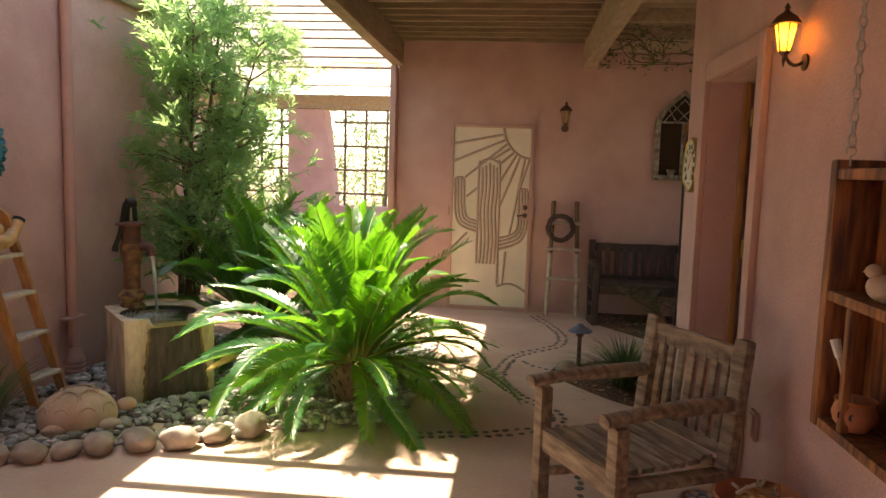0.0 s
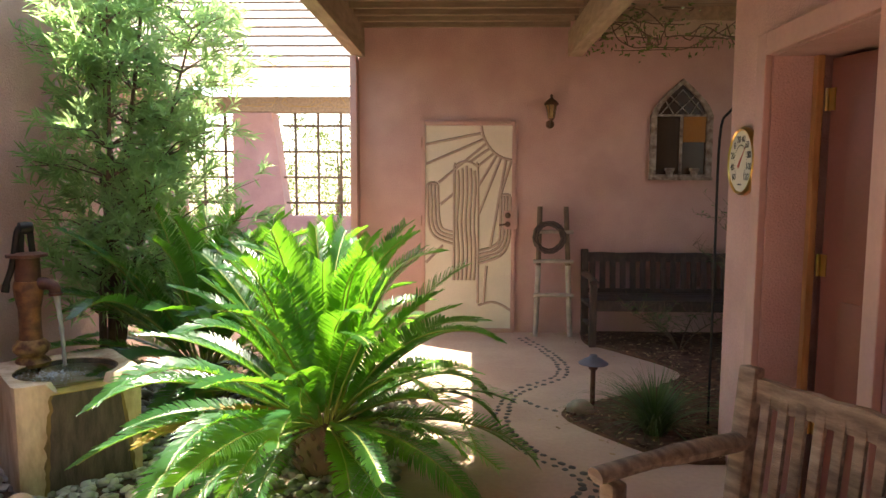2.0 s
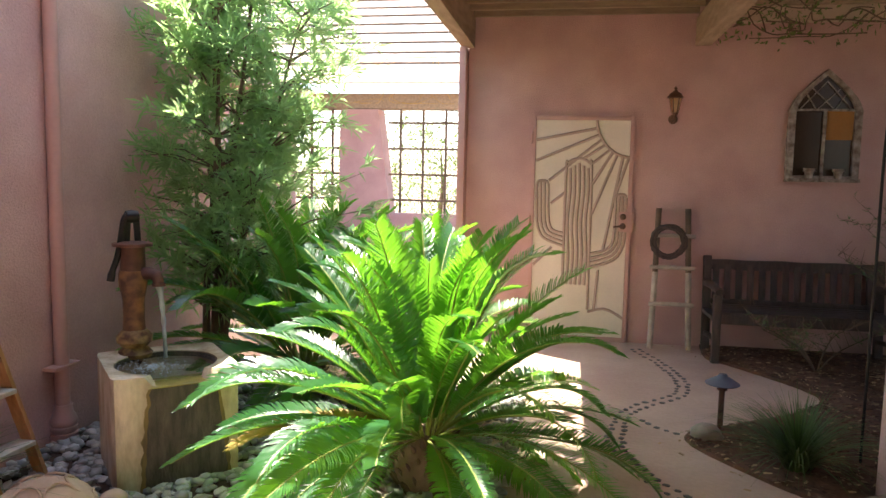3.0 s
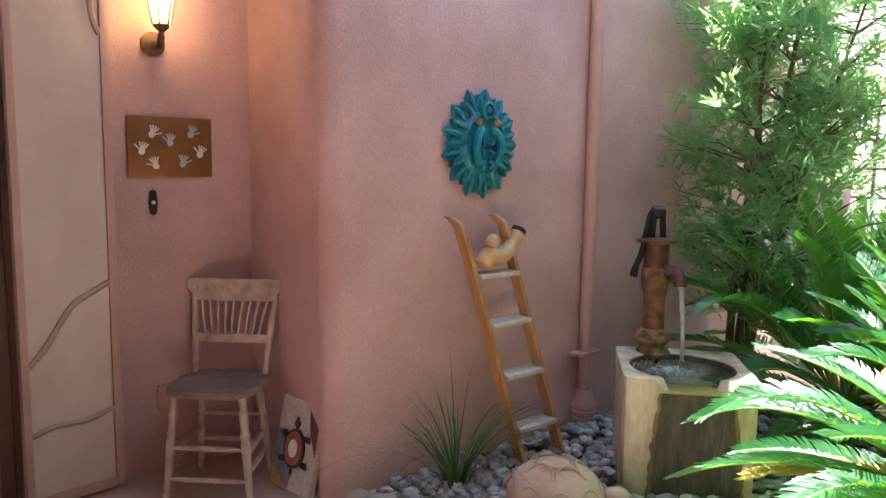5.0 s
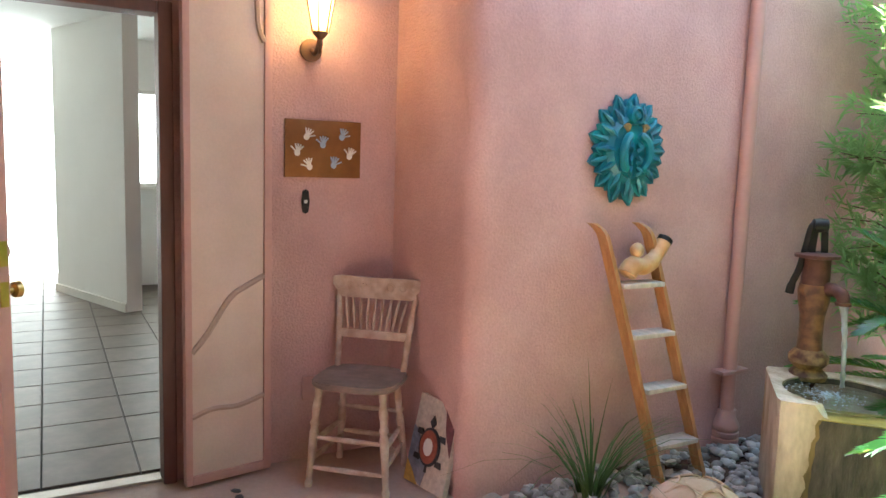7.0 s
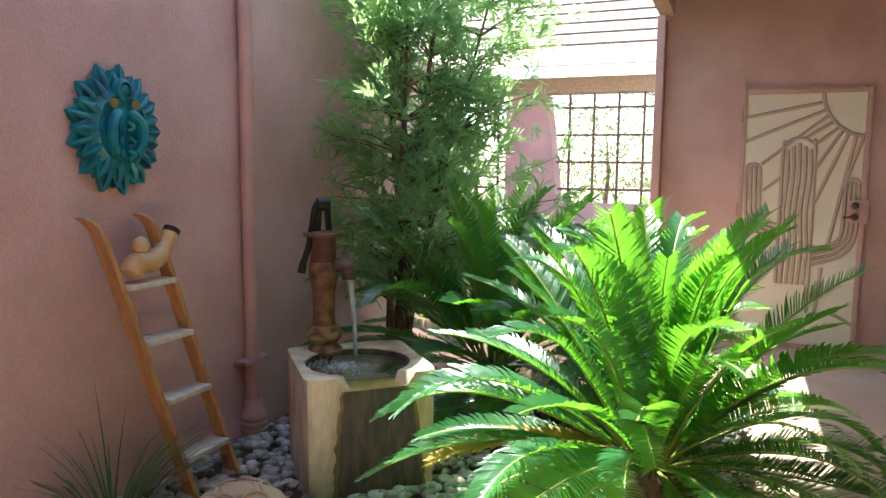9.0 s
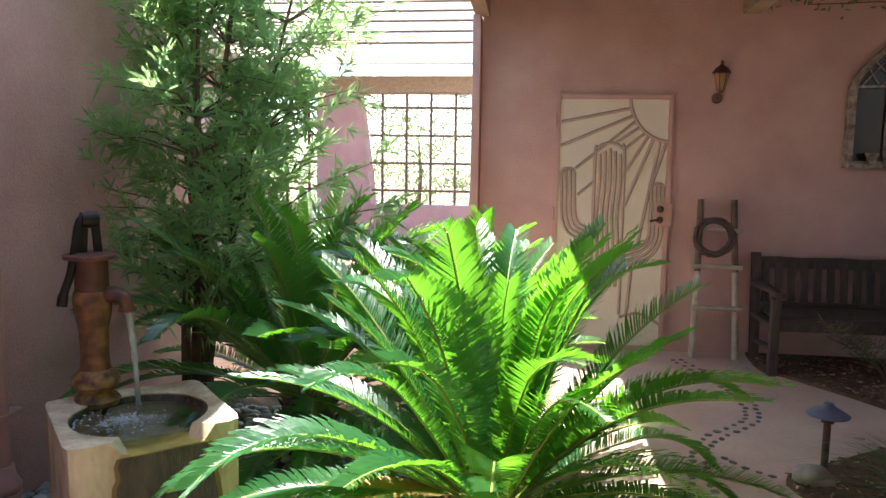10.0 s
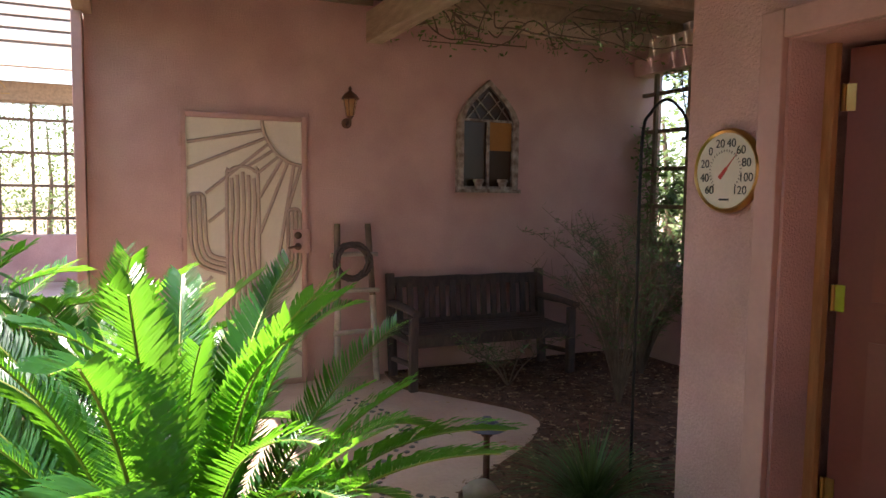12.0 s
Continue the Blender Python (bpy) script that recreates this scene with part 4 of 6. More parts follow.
    part("water", wl, WATER, t, "rippling water")
    fm = B()
    for k in range(260):
        a, r = rng.uniform(0, 6.28), min(abs(rng.gauss(0, 0.085)), 0.16)
        blob(fm, (-0.06 + r * math.cos(a), 0.03 + r * math.sin(a), 0.515), (rng.uniform(.002, .007), rng.uniform(.002, .007), 0.002), k, 0.2, 1)
    part("foam_patch", fm, FOAM, t, "white foam where the jet falls")


planter()


JET = material("falling_water", (0.72, 0.78, 0.8), 0.12, second=(0.35, 0.4, 0.42), spread=0.3, fine=60, coarse=30, bump=0.6, depth=0.01, stretch=(1, 1, 0.2), translucent=0.5, spec=1.0)


def pump():
    t = thing("hand_pump", (-1.60, 2.86, 0.02), "old rusted cast iron hand pump pouring water", "pump", 50)
    part("pipe", tube(B(), [(0, 0, -0.02), (0, 0, 0.5)], 0.05, 14), RUST, t)
    part("base_flange", lathe(B(), [(0.085, 0.50), (0.09, 0.52), (0.06, 0.55), (0.088, 0.58), (0.088, 0.61), (0.062, 0.64)], 20), RUSTPALE, t, "flaking yellow iron flange")
    part("barrel", lathe(B(), [(0.056, 0.64), (0.052, 0.70), (0.054, 0.80), (0.068, 0.87), (0.072, 0.92), (0.066, 0.95)], 20), RUSTBARREL, t)
    part("cylinder", lathe(B(), [(0.062, 0.95), (0.06, 1.05), (0.062, 1.07), (0.098, 1.075), (0.098, 1.09), (0.05, 1.1)], 22), RUST, t)
    sp = B()
    tube(sp, smooth_path([(0.03, -0.03, 0.93), (0.06, -0.06, 0.935), (0.088, -0.092, 0.92), (0.095, -0.10, 0.885)], 4), [0.034] * 5 + [0.03] * 4 + [0.028] * 4, 12)
    lathe(sp, [(0.034, 0), (0.034, 0.014)], 14, Matrix.Translation((0.095, -0.10, 0.872)))
    part("spout", sp, RUST, t)
    fk = B()
    stick(fk, (-0.028, 0, 1.09), (-0.02, 0, 1.22), 0.016, 0.03), stick(fk, (0.028, 0, 1.09), (0.02, 0, 1.22), 0.016, 0.03)
    lathe(fk, [(0.03, -0.03), (0.034, 0), (0.03, 0.03)], 14, Matrix.Translation((0, 0, 1.225)) @ pose(0, 0, 0, 0, 90))
    part("yoke", fk, IRON, t)
    part("handle", tube(B(), smooth_path([(0.01, 0.02, 1.24), (-0.035, 0.0, 1.22), (-0.055, 0, 1.12), (-0.075, 0, 1.02), (-0.10, 0, 0.95), (-0.11, 0, 0.90)], 4), [0.016] * 17 + [0.020] * 4, 8), IRON, t)
    jet = B()
    tube(jet, smooth_path([(0.097, -0.103, 0.872), (0.106, -0.115, 0.76), (0.112, -0.122, 0.62), (0.115, -0.126, 0.50)], 4), [0.022, 0.018, 0.014, 0.012, 0.014, 0.010, 0.013, 0.009, 0.012, 0.008, 0.012, 0.009, 0.012], 9)
    part("water_jet", jet, JET, t, "falling stream of water")


pump()


# ---- things by the left wall ----
def conduit():
    t = thing("wall_pipe", (-2.05, 2.885, 0.0), "pink painted drain pipe on the garden wall", "pipe")
    part("riser", tube(B(), [(0, 0, 0.18), (0, 0, 3.15)], 0.037, 16), PIPEPAINT, t)
    part("fitting", lathe(B(), [(0.07, 0.0), (0.07, 0.03), (0.062, 0.035), (0.07, 0.045), (0.07, 0.065), (0.062, 0.07), (0.07, 0.08), (0.07, 0.1), (0.062, 0.105), (0.07, 0.115), (0.07, 0.14), (0.05, 0.18), (0.046, 0.22)], 20), PIPEPAINT, t)
    part("strap", box(B(), (-0.036, -0.10, 0.42), (0.041, 0.10, 0.44), 0.003), PIPEPAINT, t)


conduit()


def sun_plaque():
    place = Matrix.Translation((-2.085, 2.085, 1.565)) @ Matrix(((0, 0, 1, 0), (0.9, 0, 0, 0), (0, 1, 0, 0), (0, 0, 0, 1)))
    petals = []
    for layer, (n, r0, r1, w, z) in enumerate([(13, 0.13, 0.262, 0.040, 0.018), (13, 0.12, 0.232, 0.036, 0.034)]):
        for k in range(n):
            a = 2 * math.pi * (k + 0.5 * layer) / n
            m = pose(0, 0, 0, 0, 0, math.degrees(a))
            prof = [(r0, -w * 0.8), (r0 + (r1 - r0) * 0.45, -w), (r0 + (r1 - r0) * 0.8, -w * 0.6), (r1, 0), (r0 + (r1 - r0) * 0.8, w * 0.6), (r0 + (r1 - r0) * 0.45, w), (r0, w * 0.8)]
            pb = slab(B(), prof, z, m)
            tube(pb, [m @ Vector((r0, 0, z)), m @ Vector(((r0 + r1) / 2, 0, z + 0.016)), m @ Vector((r1 - 0.015, 0, z))], [0.018, 0.014, 0.005], 6)
            petals.append(pb)
    bm = B()
    lathe(bm, [(0.17, 0.0), (0.165, 0.035), (0.135, 0.055), (0.128, 0.045), (0.06, 0.05), (0.0001, 0.055)], 32)
    for s in (-1, 1):
        tube(bm, smooth_path([(0.03 * s, 0.07, 0.06), (0.075 * s, 0.03, 0.075), (0.085 * s, -0.04, 0.075), (0.05 * s, -0.1, 0.06)], 4), [0.012] + [0.022] * 11 + [0.006], 8)
        for y in (0.03, -0.03, -0.08):
            tube(bm, smooth_path([(0.02 * s, y, 0.06), (0.035 * s, y - 0.02, 0.075), (0.02 * s, y - 0.035, 0.06)], 3), 0.010, 6)
    lathe(bm, [(0.045, 0.04), (0.042, 0.07), (0.03, 0.075), (0.025, 0.06), (0.012, 0.08), (0.001, 0.08)], 16, Matrix.Translation((0.0, 0.155, 0)))
    bmesh.ops.transform(bm, matrix=place, verts=bm.verts)
    o = tagged(part("sun_plaque", bm, TEAL), "teal glazed ceramic sun wall plaque with petals", "wall art")
    for pb in petals:
        bmesh.ops.transform(pb, matrix=place, verts=pb.verts)
        part("petal", pb, TEAL, o)
    g = B()
    for s in (-1, 1):
        for k in range(6):
            a = radians(60 + 15 * k) if s < 0 else radians(120 - 15 * k)
            c = Vector((-0.05 * 1 if s < 0 else 0.05, 0.075, 0.062))
            tube(g, [c, c + Vector((math.cos(a + (0.3 if s < 0 else -0.3)) * 0.042, math.sin(a) * 0.042, 0.006))], 0.0045, 5)
    bmesh.ops.transform(g, matrix=place, verts=g.verts)
    part("ochre_crest", g, GOLD, o, "ochre painted crest")


sun_plaque()


def old_ladder():
    t = thing("wooden_ladder", (-1.855, 2.335, 0.0), "old varnished pine ladder with pale treads leaning on the wall", "ladder")
    top = Vector((-0.13, -0.31, 1.16))

    def rail(y):
        b = Vector((0, y, 0.0))
        pts = smooth_path([b, b + top * 0.5, b + top * 0.95, b + top + Vector((-0.012, -0.014, 0.035)), b + top + Vector((-0.045, -0.04, 0.07))], 4)
        bm = B()
        n = len(pts)
        rings = []
        for i, p in enumerate(pts):
            w = 0.03 if i < n - 2 else 0.025
            rings.append([bm.verts.new(p + Vector((dx, dy, 0))) for dx, dy in ((-w, -0.011), (w, -0.011), (w, 0.011), (-w, 0.011))])
        for a, c in zip(rings, rings[1:]):
            for k in range(4):
                bm.faces.new((a[k], a[(k + 1) % 4], c[(k + 1) % 4], c[k]))
        bm.faces.new(rings[0][::-1]), bm.faces.new(rings[-1])
        return bm
    part("rail", rail(-0.125), ORANGEWOOD, t), part("rail", rail(0.148), ORANGEWOOD, t)
    for f in (0.17, 0.40, 0.62, 0.82):
        p = top * f
        part("tread", box(B(), (p.x - 0.05, p.y - 0.113, p.z - 0.01), (p.x + 0.05, p.y + 0.136, p.z + 0.012), 0.003), TREADWOOD, t, "pale worn tread")
    return t


old_ladder()


def ceramic_animal():
    bm = B()
    tube(bm, smooth_path([(0, -0.11, 0.0), (0.0, -0.07, 0.045), (0, 0.0, 0.04), (0, 0.06, 0.075), (0, 0.12, 0.155)], 5), [0.025] + [0.045] * 6 + [0.04] * 8 + [0.034] * 6, 12)
    blob(bm, (0, -0.05, 0.115), (0.03, 0.035, 0.035), 3, 0.1, 2)
    o = new("ceramic_bird", finish(bm, "ceramic_bird", CERAMICBIRD, True))
    o.matrix_world = pose(-1.955, 2.12, 0.995)
    tagged(o, "mottled ochre ceramic bird perched on the ladder", "ornament")
    part("dark_mouth", lathe(B(), [(0.036, 0), (0.036, 0.02), (0.02, 0.028)], 14, Matrix.Translation((0, 0.115, 0.15)) @ pose(0, 0, 0, -35)), IRON, o, "black glazed end")


ceramic_animal()


def turtle():
    bm = B()
    bmesh.ops.create_uvsphere(bm, u_segments=32, v_segments=18, radius=1.0)
    for v in bm.verts:
        x, y, z = v.co
        zz = max(z, -0.12)
        v.co = Vector((x * 0.21, y * 0.185, 0.05 + zz * 0.18 * (1 - 0.10 * max(z, 0))))
    scutes = []
    for ring, (n, el) in enumerate([(1, 90), (6, 52), (9, 18)]):
        for k in range(n):
            a, e = 2 * math.pi * k / n, radians(el)
            c = Vector((0.21 * math.cos(e) * math.cos(a), 0.185 * math.cos(e) * math.sin(a), 0.05 + 0.163 * math.sin(e)))
            nrm = Vector((c.x / 0.044, c.y / 0.034, (c.z - 0.05) / 0.042)).normalized()
            q = nrm.to_track_quat("Z", "Y").to_matrix()
            rr = 0.06 if ring < 2 else 0.045
            scutes.append(tube(B(), [c + nrm * 0.002 + q @ Vector((rr * math.cos(j * math.pi / 6), rr * math.sin(j * math.pi / 6), -0.012)) for j in range(13)], 0.006, 5, False))
    blob(bm, (0.255, 0.0, 0.085), (0.06, 0.045, 0.04), 2, 0.08, 2)
    for x, y in ((0.14, 0.15), (0.14, -0.15), (-0.13, 0.14), (-0.13, -0.14)):
        blob(bm, (x, y, 0.03), (0.07, 0.045, 0.035), 5, 0.08, 2)
    o = new("stone_turtle", finish(bm, "stone_turtle", TERRA, True))
    o.matrix_world = pose(-1.45, 2.0, 0.015, 0, 0, 38)
    for sb in scutes:
        part("shell_ring", sb, TERRA, o)
    tagged(o, "carved tan stone turtle among the pebbles", "statue")


turtle()


def kitchen_chair():
    t = thing("wooden_chair", (-2.54, 0.97, 0.0), "worn cream painted spindle back wooden chair", "chair", 47.8)

    def leg(a, b):
        a, b = Vector(a), Vector(b)
        bm = B()
        L = (b - a).length
        prof = [(0.016, 0), (0.02, 0.02), (0.014, 0.03), (0.017, L * 0.3), (0.021, L * 0.55), (0.014, L * 0.6), (0.023, L * 0.64), (0.014, L * 0.68), (0.02, L * 0.8), (0.015, L * 0.9), (0.02, L)]
        return lathe(bm, prof, 12, Matrix.Translation(a) @ (b - a).to_track_quat("Z", "Y").to_matrix().to_4x4())
    F = [(-0.185, -0.16, 0), (0.185, -0.16, 0), (-0.17, 0.19, 0), (0.17, 0.19, 0)]
    Tp = [(-0.15, -0.13, 0.46), (0.15, -0.13, 0.46), (-0.13, 0.13, 0.46), (0.13, 0.13, 0.46)]
    for a, b in zip(F, Tp):
        part("leg", leg(a, b), CHAIRPAINT, t)

    def on(i, f):
        return Vector(F[i]).lerp(Vector(Tp[i]), f)
    for i, j, f in ((0, 1, 0.2), (0, 1, 0.5), (2, 3, 0.33), (2, 3, 0.62), (0, 2, 0.27), (0, 2, 0.45), (1, 3, 0.27), (1, 3, 0.45)):
        a, b = on(i, f), on(j, f)
        part("stretcher", tube(B(), [a, a.lerp(b, 0.25), a.lerp(b, 0.5), a.lerp(b, 0.75), b], [0.008, 0.012, 0.013, 0.012, 0.008], 8), CHAIRPAINT, t)
    seat = B()
    sp = [(0.205 * math.copysign(abs(math.cos(a)) ** 0.6, math.cos(a)), 0.19 * math.copysign(abs(math.sin(a)) ** 0.6, math.sin(a))) for a in [k * math.pi / 16 for k in range(32)]]
    slab(seat, sp, 0.028, Matrix.Translation((0, 0, 0.462)))
    bmesh.ops.bevel(seat, geom=[e for e in seat.edges if abs(e.verts[0].co.z - e.verts[1].co.z) < 0.001], offset=0.008, segments=2, affect="EDGES")
    part("seat", seat, SEATWOOD, t, "worn brown wooden seat")
    for s in (-1, 1):
        part("back_post", tube(B(), smooth_path([(0.165 * s, 0.13, 0.48), (0.172 * s, 0.165, 0.6), (0.182 * s, 0.19, 0.72), (0.195 * s, 0.21, 0.82)], 4), [0.015] * 4 + [0.018] * 5 + [0.014] * 4, 10), CHAIRPAINT, t)
    part("lower_rail", box(B(), (-0.165, 0.158, 0.625), (0.165, 0.178, 0.665), 0.004), CHAIRPAINT, t)
    cr = B()
    prof = [(-0.20, 0.815), (-0.20, 0.845), (-0.225, 0.875), (-0.222, 0.912), (-0.19, 0.918), (0, 0.914), (0.19, 0.918), (0.222, 0.912), (0.225, 0.875), (0.20, 0.845), (0.20, 0.815)]
    slab(cr, prof, 0.024, Matrix.Translation((0, 0.228, 0)) @ pose(0, 0, 0, 90))
    crest = part("crest_rail", cr, CHAIRPAINT, t, "carved crest rail")
    for s in (-1, 1):
        for c, r in ((0.07, 0.024), (0.135, 0.020), (0.19, 0.02)):
            part("carving", tube(B(), [(s * (c + r * math.cos(a) * (1 - a / 14)), 0.2035, 0.872 + r * math.sin(a) * (1 - a / 14)) for a in [k * 0.5 for k in range(18)]], 0.0045, 5), CHAIRPAINT, crest)
    for k in range(9):
        f = (k - 4) / 4
        part("spindle", tube(B(), [(0.125 * f, 0.166, 0.66), (0.14 * f, 0.185, 0.74), (0.158 * f, 0.212, 0.82)], [0.0055, 0.008, 0.0055], 7), CHAIRPAINT, t)


kitchen_chair()


def mosaic_board():
    t = thing("mosaic_board", (-2.305, 1.212, 0.0), "leaning stone board with a mosaic turtle", "wall art", 12)
    base = pose(0, -0.03, 0.004, 78, 0, 0)

    def m(z):
        return base @ Matrix.Translation((0, 0, z))
    part("board", slab(B(), [(-0.135, 0), (0.135, 0), (0.135, 0.40), (-0.125, 0.41)], 0.03, m(-0.03)), MOSCREAM, t)
    part("blue_field", slab(B(), [(-0.134, 0.05), (-0.02, 0.004), (0.0, 0.09), (-0.05, 0.17), (-0.09, 0.24), (-0.13, 0.26)], 0.003, m(0.0005)), MOSBLUE, t)
    part("gold_field", slab(B(), [(-0.133, 0.003), (-0.04, 0.003), (-0.08, 0.05), (-0.133, 0.10)], 0.003, m(0.004)), MOSGOLD, t)
    part("plum_field", slab(B(), [(0.134, 0.18), (0.134, 0.40), (0.06, 0.40), (0.085, 0.28)], 0.003, m(0.0005)), MOSPLUM, t)
    part("shell", slab(B(), [(0.07 * math.cos(a), 0.19 + 0.088 * math.sin(a)) for a in [k * math.pi / 12 for k in range(24)]], 0.006, m(0.004)), BLACK, t)
    part("shell_ring", slab(B(), [(0.058 * math.cos(a), 0.19 + 0.076 * math.sin(a)) for a in [k * math.pi / 12 for k in range(24)]], 0.003, m(0.0105)), MOSRED, t)
    part("shell_centre", slab(B(), [(0.03 * math.cos(a), 0.19 + 0.04 * math.sin(a)) for a in [k * math.pi / 8 for k in range(16)]], 0.003, m(0.014)), WHITE, t)
    part("head", slab(B(), [(0.0, 0.275), (-0.02, 0.30), (0.0, 0.335), (0.02, 0.30)], 0.004, m(0.006)), BLACK, t)
    for x, y in ((-0.075, 0.245), (0.075, 0.245), (-0.075, 0.13), (0.075, 0.13)):
        part("flipper", slab(B(), [(x - 0.02, y - 0.012), (x + 0.022, y - 0.014), (x + 0.016, y + 0.014), (x - 0.018, y + 0.012)], 0.004, m(0.005)), BLACK, t)
    part("tail", slab(B(), [(-0.008, 0.075), (0.008, 0.075), (0.004, 0.105), (-0.004, 0.105)], 0.004, m(0.006)), BLACK, t)


mosaic_board()


def print_plaque():
    t = thing("copper_plaque", (-2.855, 0.885, 1.525), "brown copper plaque with seven pale hand shaped prints", "wall art", 90)
    part("plate", box(B(), (-0.188, -0.014, -0.135), (0.188, 0, 0.135), 0.003), COPPER, t)
    rng = random.Random(4)
    for i, (x, z) in enumerate([(-0.13, -0.02), (-0.085, 0.055), (-0.005, 0.02), (0.09, 0.06), (0.13, -0.03), (0.05, -0.075), (-0.07, -0.085)]):
        bm = B()
        s = 0.9
        m = Matrix.Translation((x, -0.0145, z)) @ pose(0, 0, 0, 90, 0, 0) @ pose(0, 0, 0, 0, 0, rng.uniform(-25, 20))
        slab(bm, [(0.016 * s * math.cos(a), 0.018 * s * math.sin(a)) for a in [k * math.pi / 6 for k in range(12)]], 0.002, m)
        for k in range(5):
            a = radians(136 - 19 * k) if k else radians(28 if i % 2 else 152)
            q = [Vector((0.014 * s * math.cos(a), 0.014 * s * math.sin(a), 0.001)), Vector((0.047 * s * math.cos(a), (0.047 if k else 0.05) * s * math.sin(a), 0.001))]
            tube(bm, [m @ v for v in q], 0.0036, 6)
        part("print", bm, PALEBLUE if i in (2, 3, 5) else WHITE, t)
    b = thing("door_bell", (-2.852, 0.80, 1.275), "small dark iron bell button plate", "door bell", 90)
    part("plate", slab(B(), [(-0.014, -0.05), (0, -0.058), (0.014, -0.05), (0.02, 0), (0.014, 0.05), (0, 0.058), (-0.014, 0.05), (-0.02, 0)], 0.006, pose(0, 0, 0, 90)), IRON, b)
    part("button", lathe(B(), [(0.009, 0), (0.009, 0.004), (0.004, 0.007)], 12, Matrix.Translation((0, -0.006, 0)) @ pose(0, 0, 0, 90)), WHITE, b)
    s = thing("wall_socket", (-2.855, 0.83, 0.36), "pink painted outdoor socket cover", "socket", 90)
    part("cover", box(B(), (-0.04, -0.016, -0.06), (0.04, 0, 0.06), 0.006), PIPEPAINT, s)


print_plaque()


def lantern(place, rz, label, bulb, watts, color, lit=True):
    t = thing("wall_lantern", place, label, "wall lamp", rz, "lanterns")
    k = {90: 1.05, -90: 0.64, 0: 0.8}[rz]
    t.scale = (k, k, k)
    bpy.context.view_layer.update()
    part("back_plate", lathe(B(), [(0.05, 0), (0.05, 0.012), (0.03, 0.02)], 18, Matrix.Translation((0, 0, -0.13)) @ pose(0, 0, 0, 90)), LAMPMETAL, t)
    part("arm", tube(B(), smooth_path([(0, -0.015, -0.13), (0, -0.06, -0.15), (0, -0.10, -0.13), (0, -0.13, -0.08)], 4), 0.011, 8), LAMPMETAL, t)
    part("finial", lathe(B(), [(0.003, -0.16), (0.012, -0.12), (0.008, -0.10), (0.03, -0.08), (0.035, -0.07)], 14, Matrix.Translation((0, -0.13, 0))), LAMPMETAL, t)
    cage = B()
    for k in range(6):
        a = math.pi / 3 * k
        stick(cage, (0.036 * math.cos(a), -0.13 + 0.036 * math.sin(a), -0.07), (0.066 * math.cos(a), -0.13 + 0.066 * math.sin(a), 0.09), 0.006, 0.006, 0)
    part("cage", cage, LAMPMETAL, t)
    part("cap", lathe(B(), [(0.088, 0.09), (0.085, 0.10), (0.06, 0.135), (0.025, 0.16), (0.012, 0.175), (0.018, 0.19), (0.003, 0.215)], 12, Matrix.Translation((0, -0.13, 0))), LAMPMETAL, t)
    gl = B()
    for k in range(6):
        a, b = math.pi / 3 * k, math.pi / 3 * (k + 1)
        q = [(0.035 * math.cos(a), 0.035 * math.sin(a), -0.068), (0.035 * math.cos(b), 0.035 * math.sin(b), -0.068), (0.064 * math.cos(b), 0.064 * math.sin(b), 0.088), (0.064 * math.cos(a), 0.064 * math.sin(a), 0.088)]
        gl.faces.new([gl.verts.new(Vector(v) + Vector((0, -0.13, 0))) for v in q])
    g = part("glass", gl, GLASSLAMP if lit else AMBERGLASS, t, "amber glass panes", False)
    g.visible_shadow = False
    if lit:
        part("bulb", lathe(B(), [(0.012, -0.05), (0.013, -0.01), (0.028, 0.02), (0.03, 0.04), (0.018, 0.065), (0.003, 0.072)], 14, Matrix.Translation((0, -0.13, 0))), bulb, t, "glowing bulb")
        d = bpy.data.lights.new("lantern_light", "POINT")
        d.energy, d.color, d.shadow_soft_size = watts, color, 0.04
        o = new("lantern_light", d)
        o.location = t.matrix_world @ Vector((0, -0.13, -0.0))
    else:
        part("bulb", lathe(B(), [(0.012, -0.05), (0.013, -0.01), (0.028, 0.02), (0.03, 0.04), (0.018, 0.065), (0.003, 0.072)], 14, Matrix.Translation((0, -0.13, 0))), CLOCKFACE, t, "unlit bulb")


GLASSLAMP = material("frosted_amber_pane", (0.9, 0.6, 0.25), 0.3, spread=0.1, bump=0.0, translucent=0.85)
lantern((-2.858, 0.82, 2.115), 90, "lit bronze lantern on the entry wall", WHITEBULB, 0.05, (1.0, 0.62, 0.3))
lantern((2.078, 1.23, 2.055), -90, "lit bronze lantern glowing amber", BULB, 0.035, (1.0, 0.48, 0.14))
lantern((1.47, 6.198, 2.13), 0, "unlit bronze lantern beside the metal door", BULB, 0, (1, 1, 1), False)


# ---- stones ----
def pebble_mesh(seed, sub=2):
    bm = B()
    rng = random.Random(seed)
    blob(bm, (0, 0, 0), (1, rng.uniform(0.65, 0.95), rng.uniform(0.42, 0.62)), seed, 0.2, sub)
    return bm


